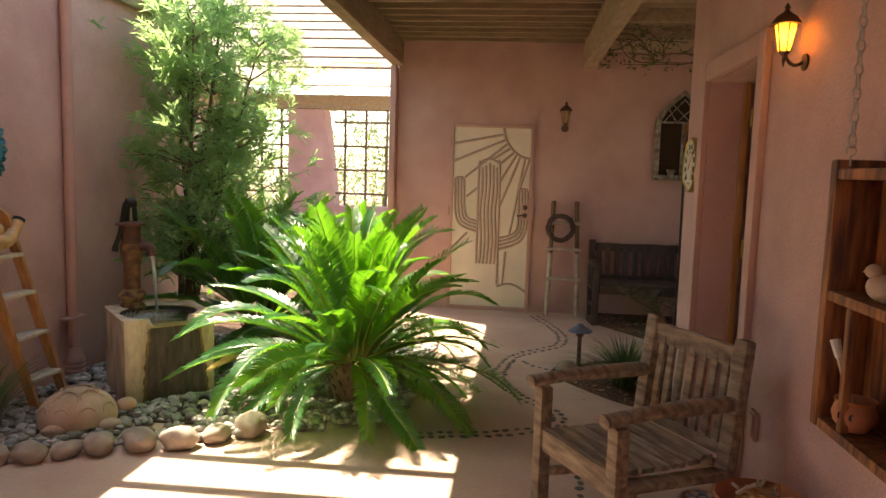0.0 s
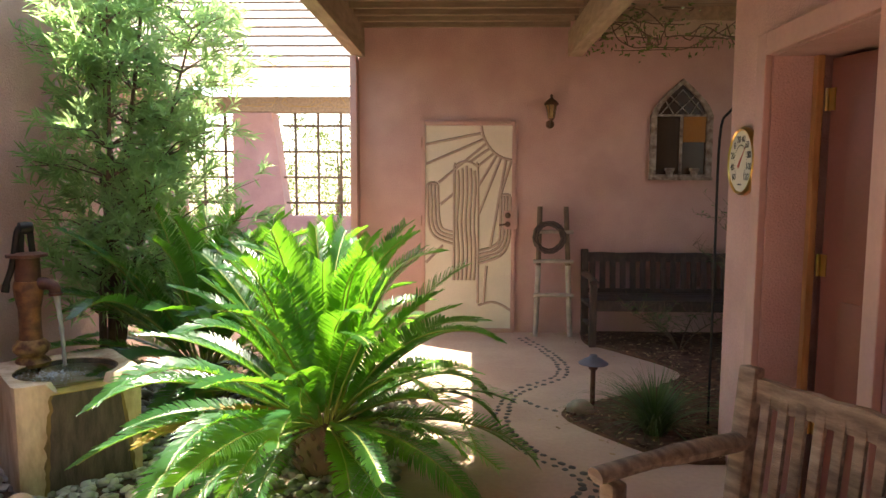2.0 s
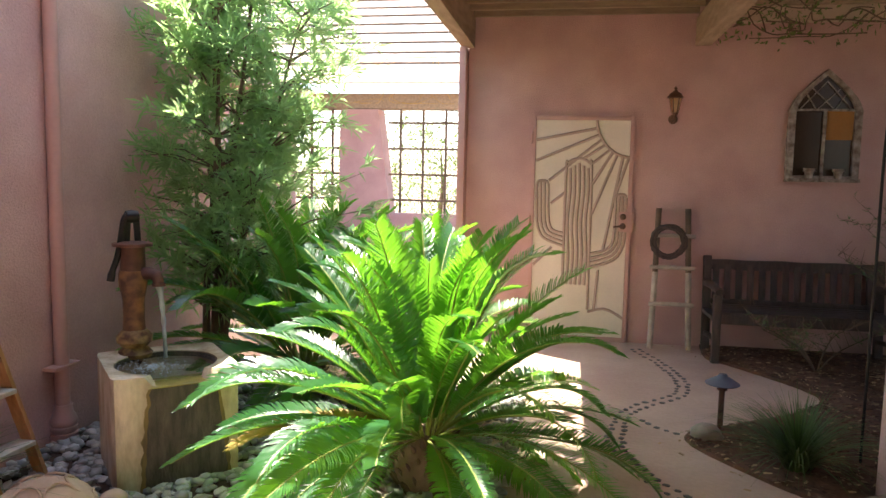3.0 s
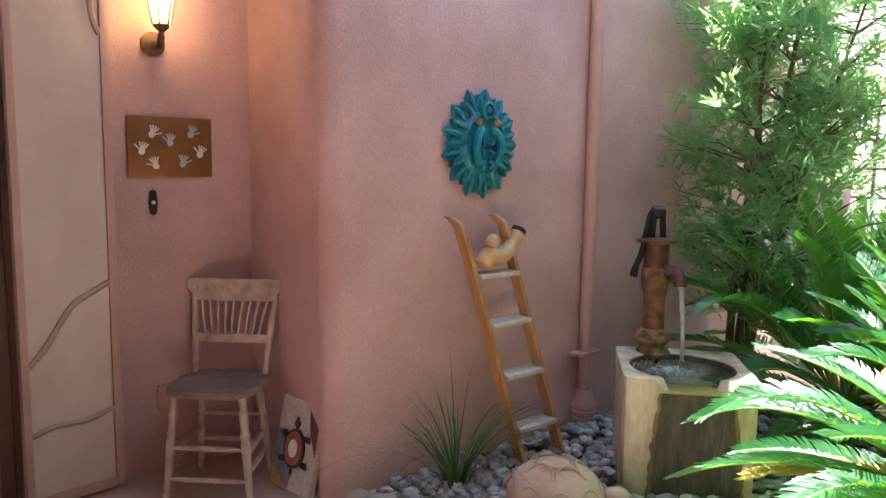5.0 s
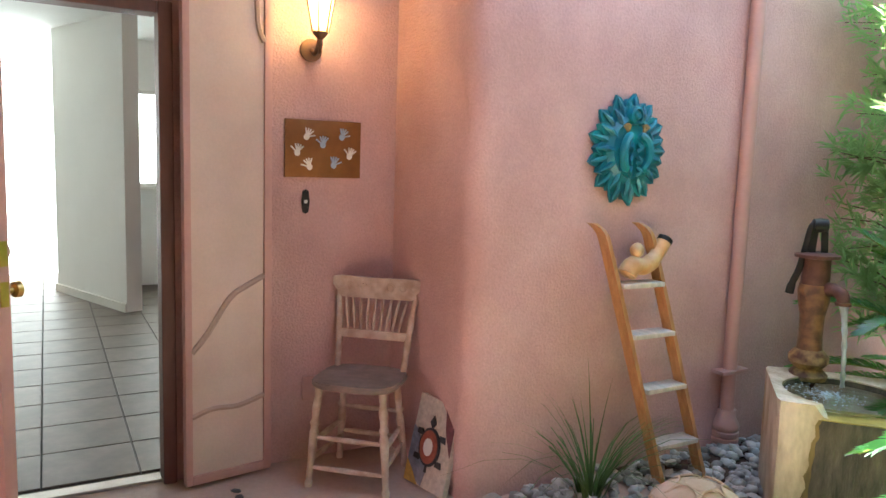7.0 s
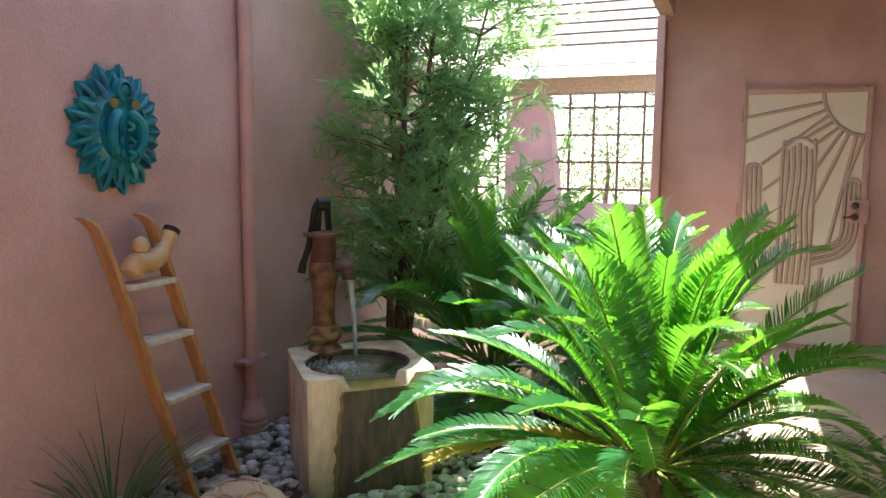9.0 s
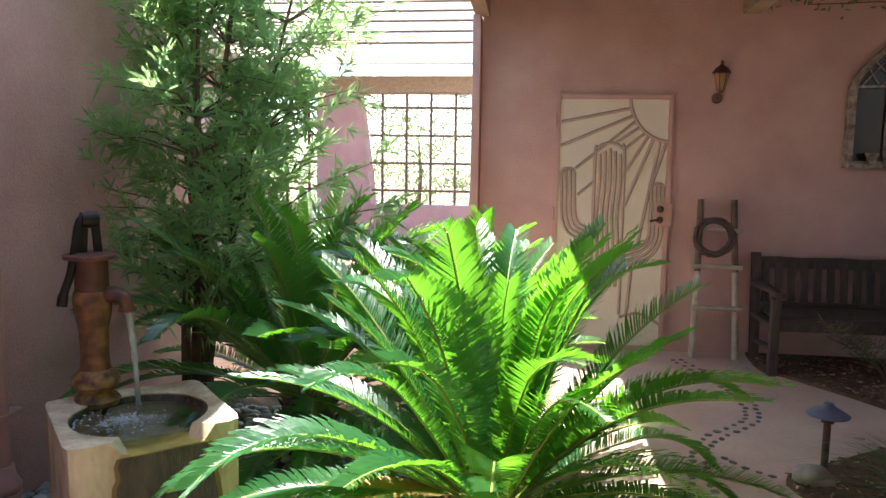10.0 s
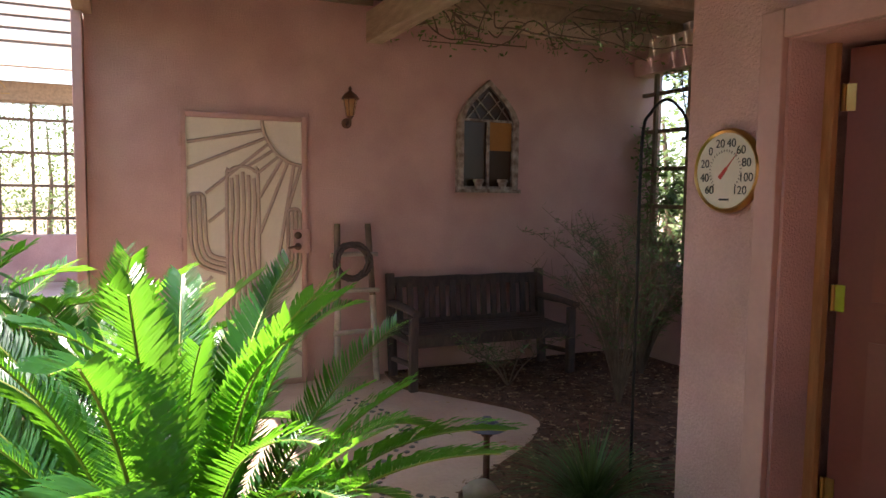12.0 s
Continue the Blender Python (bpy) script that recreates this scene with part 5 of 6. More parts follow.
for i, (x, y, r) in enumerate([(-1.99, 1.36, .06), (-1.86, 1.38, .085), (-1.70, 1.44, .09), (-1.55, 1.47, .08), (-1.40, 1.52, .085), (-1.26, 1.60, .075), (-1.13, 1.68, .095),
                               (-0.95, 1.76, .10), (-0.76, 1.82, .10), (-0.60, 1.94, .085), (-0.46, 2.08, .11), (1.42, 3.72, .09)]):
    bm = B()
    blob(bm, (0, 0, 0), (r, r * 0.78, r * 0.66), i + 3, 0.22, 3)
    o = new("border_rock", finish(bm, "border_rock", ROCK, True))
    o.matrix_world = pose(x, y, r * 0.5, 0, 0, i * 47)
    tagged(o, "smooth rounded grey tan border rock", "rock", "rocks edging the pebble bed")

bed = tagged(thing("pebble_bed", (-1.0, 2.6, 0.0), "bed of loose grey river pebbles", "pebbles"), kind="structure")
PEBS = [finish(pebble_mesh(k, 1), "pebble", PEBBLE, True) for k in range(6)]
rng = random.Random(11)


def in_bed(x, y):
    front = 1.42 + 0.55 * max(0.0, (x + 2.0) / 1.6) ** 1.3
    return -2.07 < x < 0.35 and front + 0.06 < y < 4.6 and not (x > -0.42 and y < 2.15)


def in_planter(x, y):
    u, v = (x + 1.33) * math.cos(radians(50)) + (y - 2.735) * math.sin(radians(50)), -(x + 1.33) * math.sin(radians(50)) + (y - 2.735) * math.cos(radians(50))
    return abs(u) < 0.25 and abs(v) < 0.25


near, rest = [], []
while len(near) < 300 or len(rest) < 2600:
    x, y = rng.uniform(-2.07, 0.35), rng.uniform(1.42, 4.3)
    if not in_bed(x, y) or in_planter(x, y):
        continue
    if y < 2.5 and x < -0.9 and len(near) < 300:
        near.append((x, y))
    elif len(rest) < 2600:
        rest.append((x, y))
for x, y in near:
    o = new("pebble", PEBS[rng.randrange(6)])
    o.parent = bed
    s = rng.uniform(0.022, 0.042)
    o.matrix_basis = pose(x + 1.0, y - 2.6, s * 0.35 + rng.uniform(0, 0.02), rng.uniform(-25, 25), rng.uniform(-25, 25), rng.uniform(0, 360)) @ Matrix.Scale(s, 4)
base = np.array([v.co[:] for v in PEBS[0].vertices])
faces0 = [tuple(p.vertices) for p in PEBS[0].polygons]
verts, faces = [], []
for x, y in rest:
    s = rng.uniform(0.02, 0.042)
    m = np.array((pose(x, y, s * 0.35 + rng.uniform(0, 0.02), rng.uniform(-25, 25), rng.uniform(-25, 25), rng.uniform(0, 360)) @ Matrix.Scale(s, 4)))
    k = len(verts)
    verts.extend((base @ m[:3, :3].T + m[:3, 3]).tolist())
    faces.extend([tuple(i + k for i in f) for f in faces0])
me = bpy.data.meshes.new("loose_pebbles")
me.from_pydata(verts, [], faces)
me.materials.append(PEBBLE)
for p in me.polygons:
    p.use_smooth = True
lo = tagged(new("loose_pebbles", me), "many loose grey river pebbles", "pebbles", "", "stuff")


# ---- seats ----
def slat_seat(t, w, d, seat_z, arm_z, back_z, mat, slats, arms=True, seat_slats=7):
    """Timber seat with slatted back; local -y is the front."""
    hw, hd = w / 2, d / 2
    for s in (-1, 1):
        part("front_leg", stick(B(), (s * hw, -hd, 0), (s * hw, -hd, arm_z - 0.03), 0.065, 0.06, 0.012), mat, t)
        part("back_post", stick(B(), (s * hw, hd - 0.03, 0), (s * hw, hd + 0.07, back_z), 0.07, 0.055, 0.014), mat, t)
        if arms:
            bm = tube(B(), smooth_path([(s * hw, -hd - 0.07, arm_z - 0.005), (s * hw, -hd * 0.3, arm_z + 0.012), (s * hw, hd + 0.02, arm_z + 0.005)], 5), [0.036] * 6 + [0.044] * 5, 10)
            for v in bm.verts:
                v.co.z = arm_z + (v.co.z - arm_z) * 0.72
            part("armrest", bm, mat, t)
        part("side_rail", stick(B(), (s * hw, -hd, seat_z - 0.05), (s * hw, hd - 0.01, seat_z - 0.06), 0.035, 0.075, 0.008), mat, t)
        part("side_stretcher", stick(B(), (s * hw, -hd, 0.2), (s * hw, hd - 0.02, 0.16), 0.035, 0.045, 0.01), mat, t)
    part("front_rail", box(B(), (-hw + 0.034, -hd - 0.02, seat_z - 0.09), (hw - 0.034, -hd + 0.015, seat_z - 0.012), 0.008), mat, t)
    part("back_rail", box(B(), (-hw + 0.034, hd - 0.03, seat_z - 0.08), (hw - 0.034, hd + 0.0, seat_z - 0.012), 0.008), mat, t)
    for k in range(seat_slats):
        y0 = -hd - 0.02 + (d + 0.01) * k / seat_slats
        zz = seat_z - 0.012 * math.sin(math.pi * (k + 0.5) / seat_slats)
        lim = hw - 0.036 if k in (0, seat_slats - 1) else hw - 0.02
        part("seat_slat", box(B(), (-lim, y0, zz - 0.011), (lim, y0 + d / seat_slats - 0.012, zz + 0.011), 0.004), mat, t)

    def bk(z):
        return hd - 0.03 + 0.10 * z / back_z
    for k in range(slats):
        x = -hw + 0.075 + (w - 0.15) * k / (slats - 1)
        sw = min(0.055, (w - 0.15) / slats * 0.62)
        part("back_slat", stick(B(), (x, bk(seat_z) + 0.004, seat_z + 0.03), (x, bk(back_z) - 0.008, back_z - 0.07), 0.02 if abs(0) else sw, 0.02, 0.005), mat, t)
    rl = B()
    n = 9
    prof = [(-hw + 0.036 + (w - 0.072) * i / n, back_z - 0.035 + 0.022 * math.sin(math.pi * i / n) * 0 + 0.004 * math.sin(i * 2.1)) for i in range(n + 1)]
    slab(rl, [(x, z - 0.085) for x, z in prof] + [(x, z) for x, z in prof[::-1]], 0.036, Matrix.Translation((0, bk(back_z) + 0.018, 0)) @ pose(0, 0, 0, 90))
    part("top_rail", rl, mat, t)
    part("lower_back_rail", box(B(), (-hw + 0.034, bk(seat_z) - 0.012, seat_z + 0.0), (hw - 0.034, bk(seat_z) + 0.02, seat_z + 0.045), 0.006), mat, t)


rocker = thing("garden_armchair", (1.50, 1.26, 0.0), "weathered grey brown timber garden armchair", "chair", -61.4)
slat_seat(rocker, 0.54, 0.52, 0.40, 0.62, 0.88, GREYWOOD, 7)
bench = thing("garden_bench", (2.52, 5.84, 0.0), "dark weathered timber bench against the wall", "bench")
slat_seat(bench, 1.40, 0.46, 0.42, 0.60, 0.84, DARKWOOD, 14)


# ---- against the back wall ----
def rustic_ladder():
    t = thing("rustic_ladder", (1.512, 6.02, 0.0), "short rustic ladder of peeled branches", "ladder")
    for s in (-1, 1):
        part("pole", tube(B(), smooth_path([(0.165 * s, 0, 0), (0.15 * s, 0.03, 0.4), (0.142 * s, 0.055, 0.68)], 4), 0.026, 9), PALEBARK, t)
        part("upper_pole", tube(B(), smooth_path([(0.142 * s, 0.055, 0.68), (0.135 * s, 0.09, 0.9), (0.125 * s, 0.14, 1.24)], 4), 0.025, 9), BARK, t, "dark weathered upper pole")
    for z, y in ((0.40, 0.0), (0.72, 0.045), (1.0, 0.085)):
        part("rung", tube(B(), [(-0.19, y, z), (0, y - 0.004, z + 0.006), (0.19, y, z)], 0.019, 9), PALEBARK, t)


rustic_ladder()
wr = thing("twig_wreath", (1.46, 6.0, 0.96), "dark twig wreath hung on the rustic ladder", "wreath")
rngw = random.Random(3)
for k in range(9):
    pts = []
    for j in range(25):
        a = 2 * math.pi * j / 24
        r = 0.132 + 0.018 * math.sin(a * 3 + k) + rngw.gauss(0, 0.003)
        pts.append((r * math.cos(a), -0.02 + 0.02 * math.cos(a * 2 + k * 1.7), r * math.sin(a)))
    part("twig", tube(B(), pts, 0.011, 5, False), DARKWOOD, wr)


def gothic_mirror():
    t = thing("gothic_mirror", (2.71, 6.197, 1.50), "distressed white gothic arch mirror with small pots", "mirror")
    hw, sh, ap = 0.29, 0.62, 0.95

    def outline(h, dz, n=7):
        L = [(-h, dz)] + [(-h, sh * 0.98)]
        for i in range(1, n + 1):
            f = i / n
            L.append((-h + h * (f ** 1.12), sh + (ap - sh + (h - hw) * 0.9) * f ** 0.82))
        return L + [(-x, z) for x, z in L[-2::-1]]
    out, inn = outline(hw, 0.0), outline(hw - 0.055, 0.055)
    bm = B()
    n = len(out)
    vo = [[bm.verts.new((x, y, z)) for x, z in out] for y in (-0.05, 0.0)]
    vi = [[bm.verts.new((x, y, z)) for x, z in inn] for y in (-0.05, 0.0)]
    for i in range(n):
        j = (i + 1) % n
        bm.faces.new((vo[0][i], vo[0][j], vi[0][j], vi[0][i])), bm.faces.new((vo[0][i], vo[0][j], vo[1][j], vo[1][i]))
        bm.faces.new((vi[0][i], vi[0][j], vi[1][j], vi[1][i])), bm.faces.new((vo[1][i], vo[1][j], vi[1][j], vi[1][i]))
    part("frame", bm, WHITEWOOD, t)
    part("glass", slab(B(), inn, 0.006, Matrix.Translation((0, -0.004, 0)) @ pose(0, 0, 0, 90)), DARKMIRROR, t, "mirror glass with its dark reflection painted in")
    part("amber_pane", box(B(), (0.02, -0.024, 0.36), (0.23, -0.018, 0.60)), AMBER, t, "amber coloured pane")
    part("mullion", box(B(), (-0.015, -0.04, 0.056), (0.012, -0.02, 0.62), 0.003), WHITEWOOD, t)
    part("transom", box(B(), (-0.234, -0.041, 0.60), (0.234, -0.019, 0.62), 0.003), WHITEWOOD, t)
    for s in (-1, 1):
        for k in range(3):
            part("lattice_bar", stick(B(), (s * (-0.2 + 0.14 * k), -0.03, 0.622), (s * min(0.0 + 0.12 * k, 0.16), -0.03, 0.85 - 0.05 * k), 0.010, 0.010, 0.002), WHITEWOOD, t)
    part("shelf", box(B(), (-0.28, -0.12, 0.0), (0.28, -0.051, 0.03), 0.005), WHITEWOOD, t)
    for x in (-0.115, 0.115):
        p = thing("small_pot", (2.71 + x, 6.197 - 0.088, 1.53), "small whitewashed pot on the mirror ledge", "pot", 0, "pots on the mirror")
        part("body", lathe(B(), [(0.028, 0), (0.038, 0.06), (0.047, 0.062), (0.047, 0.085), (0.036, 0.084), (0.03, 0.05)], 18), WHITEWOOD, p)


gothic_mirror()


# ---- right wall ----
def words(text, size, m, mat, parent, name="numeral"):
    c = bpy.data.curves.new(name, "FONT")
    c.body, c.size, c.align_x, c.align_y, c.extrude = text, size, "CENTER", "CENTER", 0.0006
    tmp = bpy.data.objects.new(name, c)
    scene.collection.objects.link(tmp)
    me = bpy.data.meshes.new_from_object(tmp.evaluated_get(bpy.context.evaluated_depsgraph_get()))
    bpy.data.objects.remove(tmp)
    me.materials.clear()
    me.materials.append(mat)
    o = new(name, me)
    o.parent = parent
    o.matrix_basis = m
    return o


def thermometer():
    t = thing("dial_thermometer", (2.078, 2.875, 1.60), "round cream dial thermometer with a red pointer", "thermometer", -90)
    t.scale = (1.13, 1, 1.13)
    f = pose(0, 0, 0, 90)
    part("case", lathe(B(), [(0.145, 0.0), (0.15, 0.012), (0.15, 0.03), (0.142, 0.04), (0.134, 0.034), (0.134, 0.03)], 40, f), BRASS, t, "pale gold rim")
    part("face", lathe(B(), [(0.133, 0.030), (0.133, 0.033)], 40, f), CLOCKFACE, t)
    for k, s in enumerate(["-60", "-40", "-20", "0", "20", "40", "60", "80", "100", "120"]):
        a = radians(225 - 270 * k / 9)
        words(s.replace("-", ""), 0.042, Matrix.Translation((0.098 * math.cos(a), -0.0345, 0.098 * math.sin(a))) @ f, BLACK, t)
    for k in range(28):
        a = radians(225 - 270 * k / 27)
        part("tick", stick(B(), (0.066 * math.cos(a), -0.0342, 0.066 * math.sin(a)), (0.074 * math.cos(a), -0.0342, 0.074 * math.sin(a)), 0.002, 0.001, 0), BLACK, t)
    a = radians(48)
    d, q = Vector((math.cos(a), 0, math.sin(a))), Vector((-math.sin(a), 0, math.cos(a)))
    pb = B()
    o = Vector((0, -0.037, 0))
    for pl in ([o - d * 0.035 + q * 0.008, o - d * 0.035 - q * 0.008, o + d * 0.012 - q * 0.006, o + d * 0.012 + q * 0.006], [o + d * 0.012 + q * 0.003, o + d * 0.012 - q * 0.003, o + d * 0.085]):
        v0, v1 = [pb.verts.new(p) for p in pl], [pb.verts.new(p + Vector((0, 0.0015, 0))) for p in pl]
        pb.faces.new(v0), pb.faces.new(v1[::-1])
        for i in range(len(pl)):
            pb.faces.new((v0[i], v0[(i + 1) % len(pl)], v1[(i + 1) % len(pl)], v1[i]))
    part("pointer", pb, RED, t, "red pointer")
    part("maker_mark", box(B(), (-0.022, -0.0355, -0.105), (0.022, -0.0338, -0.098)), BLACK, t)


thermometer()


def hanging_shelf():
    # local x runs along the wall towards the camera, local -y into the court
    t = thing("hanging_shelf", (2.075, 0.58, 0.76), "rustic red stained wooden box shelf hung on chains", "shelf", -90)
    D, W, H = 0.14, 0.60, 0.80
    part("side", box(B(), (0, -D, 0), (0.045, 0, H + 0.02), 0.008), SHELFWOOD, t), part("side", box(B(), (W - 0.045, -D, 0), (W, 0, H + 0.02), 0.008), SHELFWOOD, t)
    for z in (0.0, 0.395, H - 0.04):
        part("board", box(B(), (0.046, -D + 0.004, z), (W - 0.046, -0.008, z + 0.032), 0.006), SHELFWOOD, t)
    part("back", box(B(), (0.046, -0.0075, 0.033), (W - 0.046, -0.001, H - 0.042)), SHELFWOOD, t)
    part("inner_post", box(B(), (0.17, -D + 0.006, 0.033), (0.20, -D + 0.03, 0.394), 0.004), SHELFWOOD, t)
    link = finish(tube(B(), [(0.011 * math.cos(a), 0, 0.02 * math.sin(a)) for a in [k * math.pi / 6 for k in range(13)]], 0.0032, 6, False), "link", STEEL, True)
    for x in (0.10, 0.5):
        c = thing("chain", (2.075 - D + 0.03, 0.62 - x, 0.76 + H), "steel chain holding the wooden shelf", "chain", 0, "shelf chains")
        part("eye_hook", tube(B(), [(0, 0, 0), (0, 0, 0.03)] + [(0.014 * math.sin(a), 0, 0.045 - 0.014 * math.cos(a)) for a in [k * 0.6 for k in range(1, 10)]], 0.003, 6), STEEL, c)
        for k in range(34):
            o = new("link", link)
            o.parent = c
            o.matrix_basis = pose(0, 0, 0.075 + 0.034 * k, 0, 0, 90 * (k % 2))
    bird = B()
    blob(bird, (0, 0, 0.055), (0.075, 0.05, 0.055), 1, 0.1, 3)
    blob(bird, (-0.055, 0, 0.115), (0.032, 0.028, 0.03), 2, 0.06, 2)
    tube(bird, [(0.05, 0, 0.08), (0.10, 0, 0.125)], [0.03, 0.012], 8)
    tube(bird, [(-0.08, 0, 0.112), (-0.10, 0, 0.108)], [0.01, 0.001], 6)
    o = new("stone_bird", finish(bird, "stone_bird", TERRA, True))
    o.matrix_world = pose(1.995, 0.31, 1.187, 0, 0, -60) @ Matrix.Scale(0.72, 4)
    tagged(o, "pale tan carved bird on the wooden shelf", "ornament")
    pot = thing("clay_pot", (1.995, 0.42, 0.793), "small orange clay pot with cut holes", "pot")
    part("body", lathe(B(), [(0.035, 0), (0.055, 0.025), (0.062, 0.05), (0.052, 0.08), (0.058, 0.092), (0.05, 0.092), (0.045, 0.075)], 22), POTTERY, pot)
    for a in (205, 240):
        part("hole", lathe(B(), [(0.010, 0), (0.010, 0.004)], 12, Matrix.Translation((0.059 * math.cos(radians(a)), 0.059 * math.sin(radians(a)), 0.05)) @ pose(0, 0, 0, 0, 90, 0) @ pose(0, 0, 0, a, 0, 0)), BLACK, pot)
    sc = thing("metal_scoop", (1.99, 0.43, 0.86), "shiny metal scoop standing in the clay pot", "scoop")
    part("handle", tube(B(), [(0, 0, 0), (-0.02, 0.06, 0.13)], 0.009, 8), STEEL, sc)
    part("blade", tube(B(), [(-0.02, 0.06, 0.13), (-0.028, 0.08, 0.18)], [0.012, 0.016], 8), WHITE, sc)


hanging_shelf()
so = thing("wall_socket", (2.078, 1.47, 0.44), "pink painted outdoor socket cover", "socket", -90)
part("cover", box(B(), (-0.04, -0.018, -0.065), (0.04, 0, 0.065), 0.008), PIPEPAINT, so)
part("lid", box(B(), (-0.028, -0.026, -0.05), (0.028, -0.0185, 0.05), 0.006), PIPEPAINT, so)

bowl = thing("clay_bowl", (1.90, 0.82, 0.0), "terracotta bowl on a stand filled with wooden pegs", "bowl")
part("stand", lathe(B(), [(0.12, 0.0), (0.13, 0.02), (0.06, 0.06), (0.05, 0.26), (0.09, 0.30)], 22), SHELFWOOD, bowl)
part("body", lathe(B(), [(0.07, 0.30), (0.14, 0.33), (0.165, 0.39), (0.16, 0.395), (0.13, 0.345), (0.03, 0.335)], 28), POTTERY, bowl)
rngb = random.Random(8)
for k in range(34):
    a, r = rngb.uniform(0, 6.28), rngb.uniform(0, 0.09)
    c = Vector((r * math.cos(a), r * math.sin(a), 0.385 + rngb.uniform(0, 0.04)))
    b = rngb.uniform(0, 6.28)
    d = Vector((math.cos(b), math.sin(b), rngb.uniform(-0.3, 0.3))) * 0.045
    part("peg", stick(B(), c - d, c + d, 0.011, 0.009, 0.002), ORANGEWOOD if k % 3 else TREADWOOD, bowl)
cup = thing("stone_cup", (1.74, 0.98, 0.0), "small pale dish of glass stones", "dish")
part("body", lathe(B(), [(0.05, 0), (0.055, 0.24), (0.085, 0.27), (0.09, 0.30), (0.08, 0.30), (0.06, 0.28)], 20), TERRA, cup)
for k in range(9):
    a = k * 0.7
    part("glass_stone", blob(B(), (0.045 * math.cos(a) * (k > 0), 0.045 * math.sin(a) * (k > 0), 0.302), (0.018, 0.016, 0.012), k, 0.1, 1), WHITE if k % 2 else PALEBLUE, cup)


# ---- planting bed ----
def bed_poly():
    pts = smooth_path([(2.07, 2.96, 0), (1.83, 2.98, 0), (1.56, 3.26, 0), (1.30, 3.72, 0), (1.62, 4.0, 0), (2.1, 4.35, 0), (2.35, 4.8, 0), (1.95, 5.5, 0), (1.78, 5.72, 0), (1.80, 6.19, 0)], 4)
    return [(p.x, p.y) for p in pts] + [(4.24, 6.19), (4.24, 3.14), (2.09, 3.14)]


BEDPOLY = bed_poly()
mb = B()
slab(mb, BEDPOLY, 0.022)
structure("mulch_bed", mb, MULCH, "dark brown mulch planting bed", "ground")


def inside(x, y, poly):
    r = False
    for (x0, y0), (x1, y1) in zip(poly, poly[1:] + poly[:1]):
        if (y0 > y) != (y1 > y) and x < (x1 - x0) * (y - y0) / (y1 - y0) + x0:
            r = not r
    return r


def chips(name, n, seed, size, mat, label, edge):
    rng = random.Random(seed)
    vs, fs = [], []
    while len(fs) < n:
        x, y = rng.uniform(1.0, 4.2), rng.uniform(2.95, 6.15)
        if not inside(x, y, BEDPOLY) and not (edge and inside(x + 0.25, y, BEDPOLY) and rng.random() < 0.12 and x < 2.0):
            continue
        z = 0.026 if inside(x, y, BEDPOLY) else 0.004
        a, L, w = rng.uniform(0, 6.28), size * rng.uniform(0.5, 1.5), size * rng.uniform(0.15, 0.45)
        c, s = math.cos(a), math.sin(a)
        k = len(vs)
        for u, v, h in ((-L, -w, 0), (L, -w, 0.3), (L, w, 1), (-L, w, 0.5)):
            vs.append((x + u * c - v * s, y + u * s + v * c, z + h * 0.012 * rng.random()))
        fs.append((k, k + 1, k + 2, k + 3))
    me = bpy.data.meshes.new(name)
    me.from_pydata(vs, [], fs)
    me.materials.append(mat)
    return tagged(new(name, me), label, "mulch", "", "stuff")


chips("mulch_chips", 6000, 1, 0.022, MULCH, "dark brown bark mulch chips", False)
chips("leaf_litter", 2300, 2, 0.017, LITTER, "scattered pale dry leaves on mulch", True)


def path_light():
    t = thing("path_light", (1.52, 3.86, 0.0), "mushroom path light with a blue grey cap", "path light")
    part("stake", tube(B(), [(0, 0, 0), (0, 0, 0.32)], 0.017, 10), RUST, t)
    part("cap", lathe(B(), [(0.095, 0.305), (0.098, 0.31), (0.06, 0.335), (0.03, 0.35), (0.022, 0.365), (0.003, 0.37)], 28), SLATEBLUE, t)
    part("collar", lathe(B(), [(0.03, 0.27), (0.03, 0.304)], 14), RUST, t)


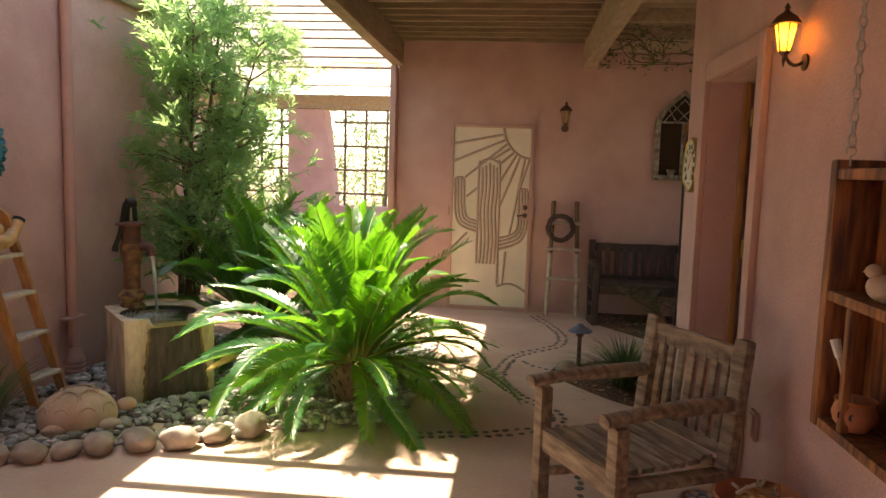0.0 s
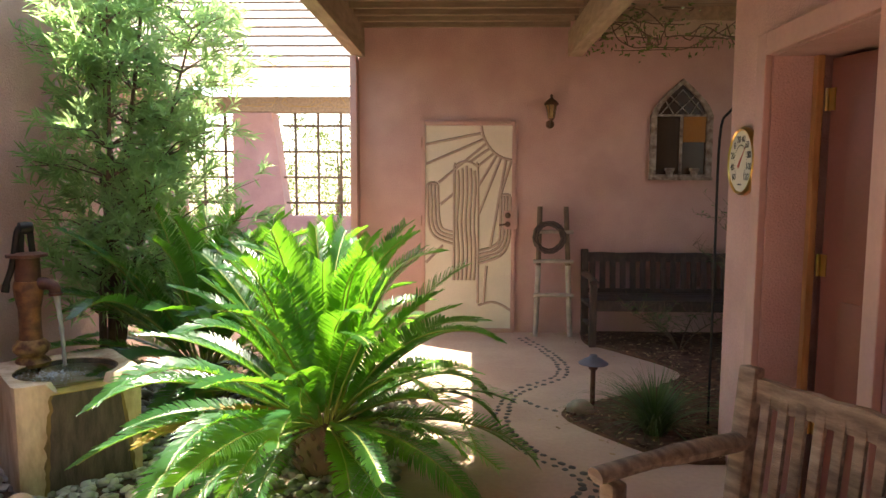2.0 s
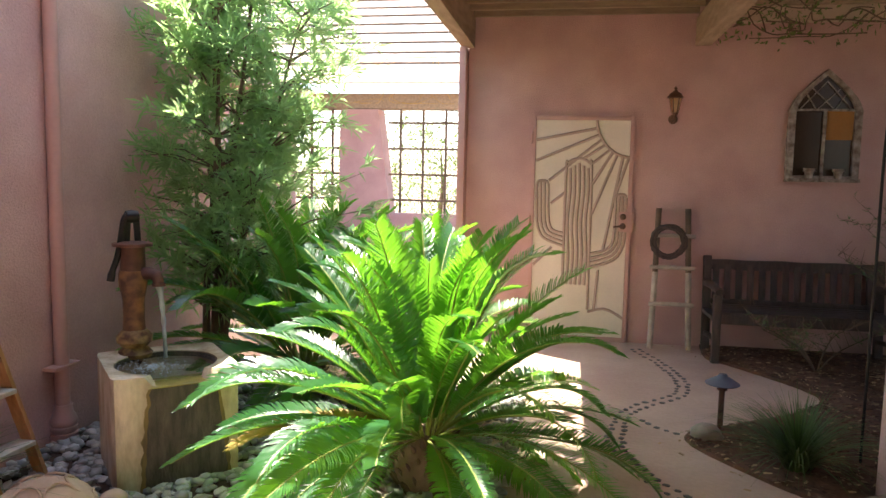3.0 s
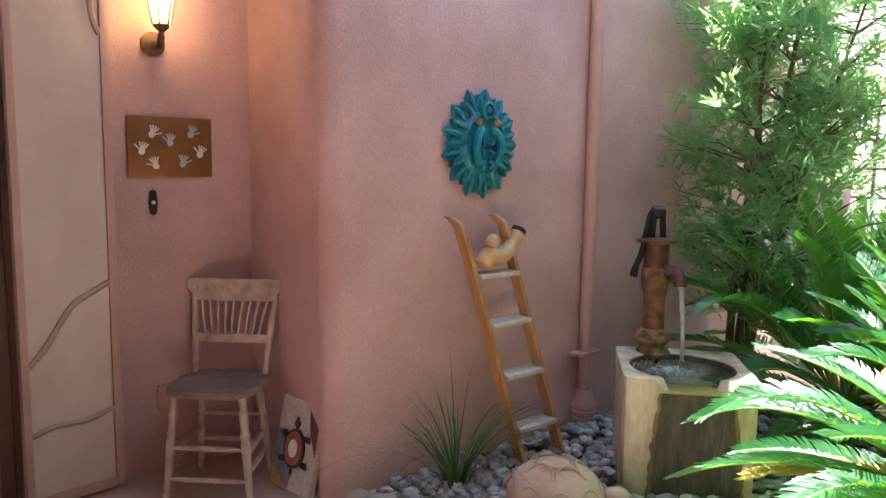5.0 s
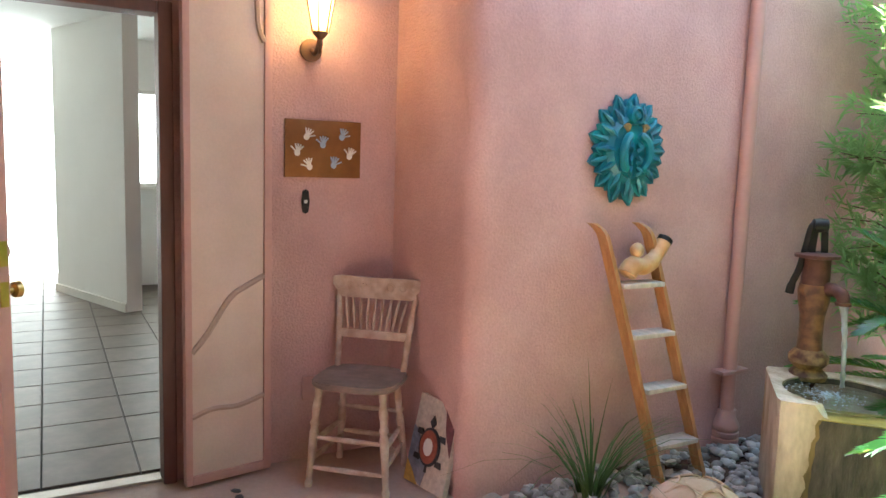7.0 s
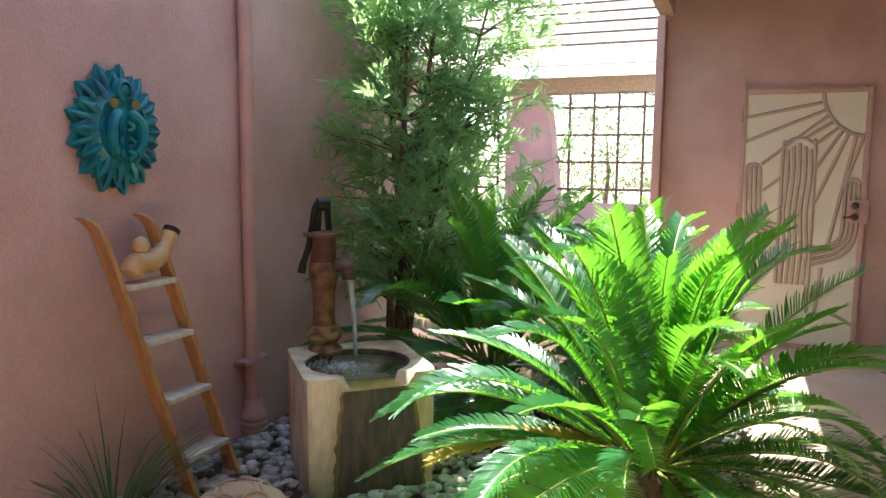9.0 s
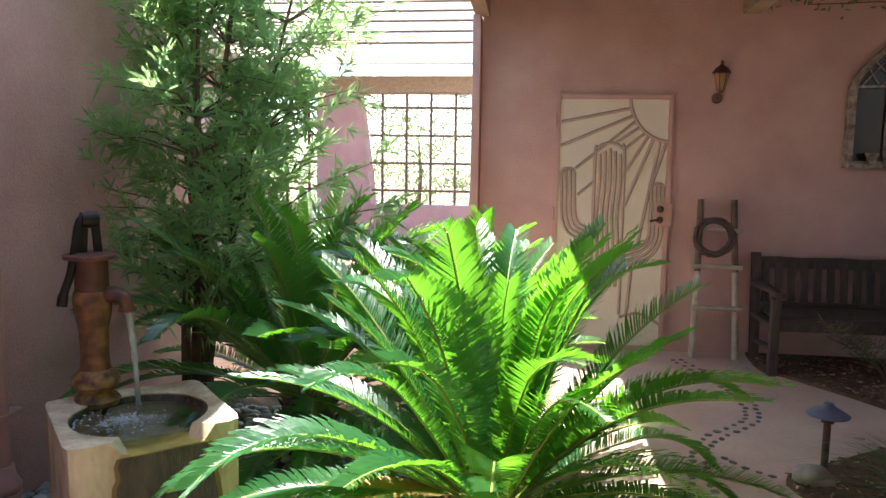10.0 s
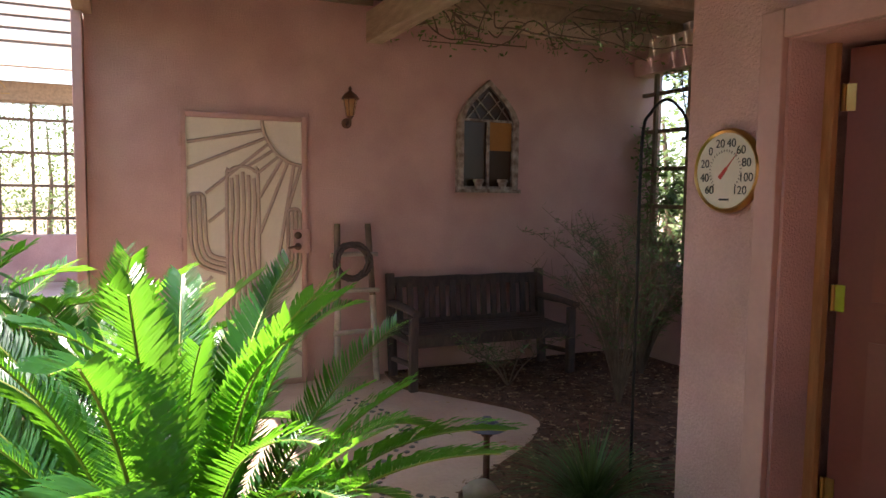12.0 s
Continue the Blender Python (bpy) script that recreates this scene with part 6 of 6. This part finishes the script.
path_light()
hk = thing("shepherd_hook", (2.16, 3.52, 0.0), "thin black iron shepherd hook", "garden hook")
part("pole", tube(B(), smooth_path([(0, 0, 0), (0, 0, 1.0), (0.0, 0.0, 1.75), (0.05, 0.0, 1.9), (0.15, 0.0, 1.97), (0.26, 0.0, 1.9), (0.28, 0.0, 1.8), (0.25, 0, 1.78)], 5), 0.008, 8), IRON, hk)


# ---- floor pieces last ----
floor_ob = bpy.data.objects["floor"]
INL = [finish(pebble_mesh(60 + k, 1), "pebble", INLAY, True) for k in range(4)]
LINES = [[(1.20, 5.98), (1.36, 5.5), (1.46, 5.05), (1.40, 4.62), (1.07, 4.24), (0.95, 3.9), (0.91, 3.49), (1.04, 3.12), (1.27, 2.8), (1.29, 2.6), (1.14, 2.43), (0.93, 2.34), (0.66, 2.27), (0.35, 2.2)],
         [(1.32, 2.66), (1.36, 2.2), (1.30, 1.93), (1.36, 1.7), (1.3, 1.2)],
         [(1.07, 4.05), (1.18, 3.88), (1.32, 3.78)],
         [(-2.68, 0.42), (-2.5, 0.42), (-2.3, 0.32), (-2.0, 0.1)]]
rng = random.Random(21)
for li, ln in enumerate(LINES):
    pts = smooth_path([(x, y, 0) for x, y in ln], 12)
    acc = 0.0
    for a, b in zip(pts, pts[1:]):
        acc += (b - a).length
        if acc < 0.058:
            continue
        acc = 0.0
        d = (b - a).normalized()
        q = Vector((-d.y, d.x, 0))
        for s in ((-1, 1) if li == 0 else (0,)):
            p = a + q * (0.034 * s + rng.gauss(0, 0.006))
            o = new("pebble", INL[rng.randrange(4)])
            o.parent = floor_ob
            r = rng.uniform(0.021, 0.029)
            o.matrix_basis = pose(p.x, p.y, 0.001, 0, 0, math.degrees(math.atan2(d.y, d.x)) + rng.uniform(-35, 35)) @ Matrix.Diagonal((r, r, r * 0.45, 1))
TS = 0.405
tile_mesh = finish(box(B(), (-TS / 2 + 0.004, -TS / 2 + 0.004, -0.012), (TS / 2 - 0.004, TS / 2 - 0.004, 0.0), 0.002), "tile", TILE)
room_floor = bpy.data.objects["floor_room"]
for i in range(24):
    for j in range(9):
        o = new("tile", tile_mesh)
        o.parent = room_floor
        o.location = (-3.22 - TS * i, -1.75 + TS * j, 0.0)
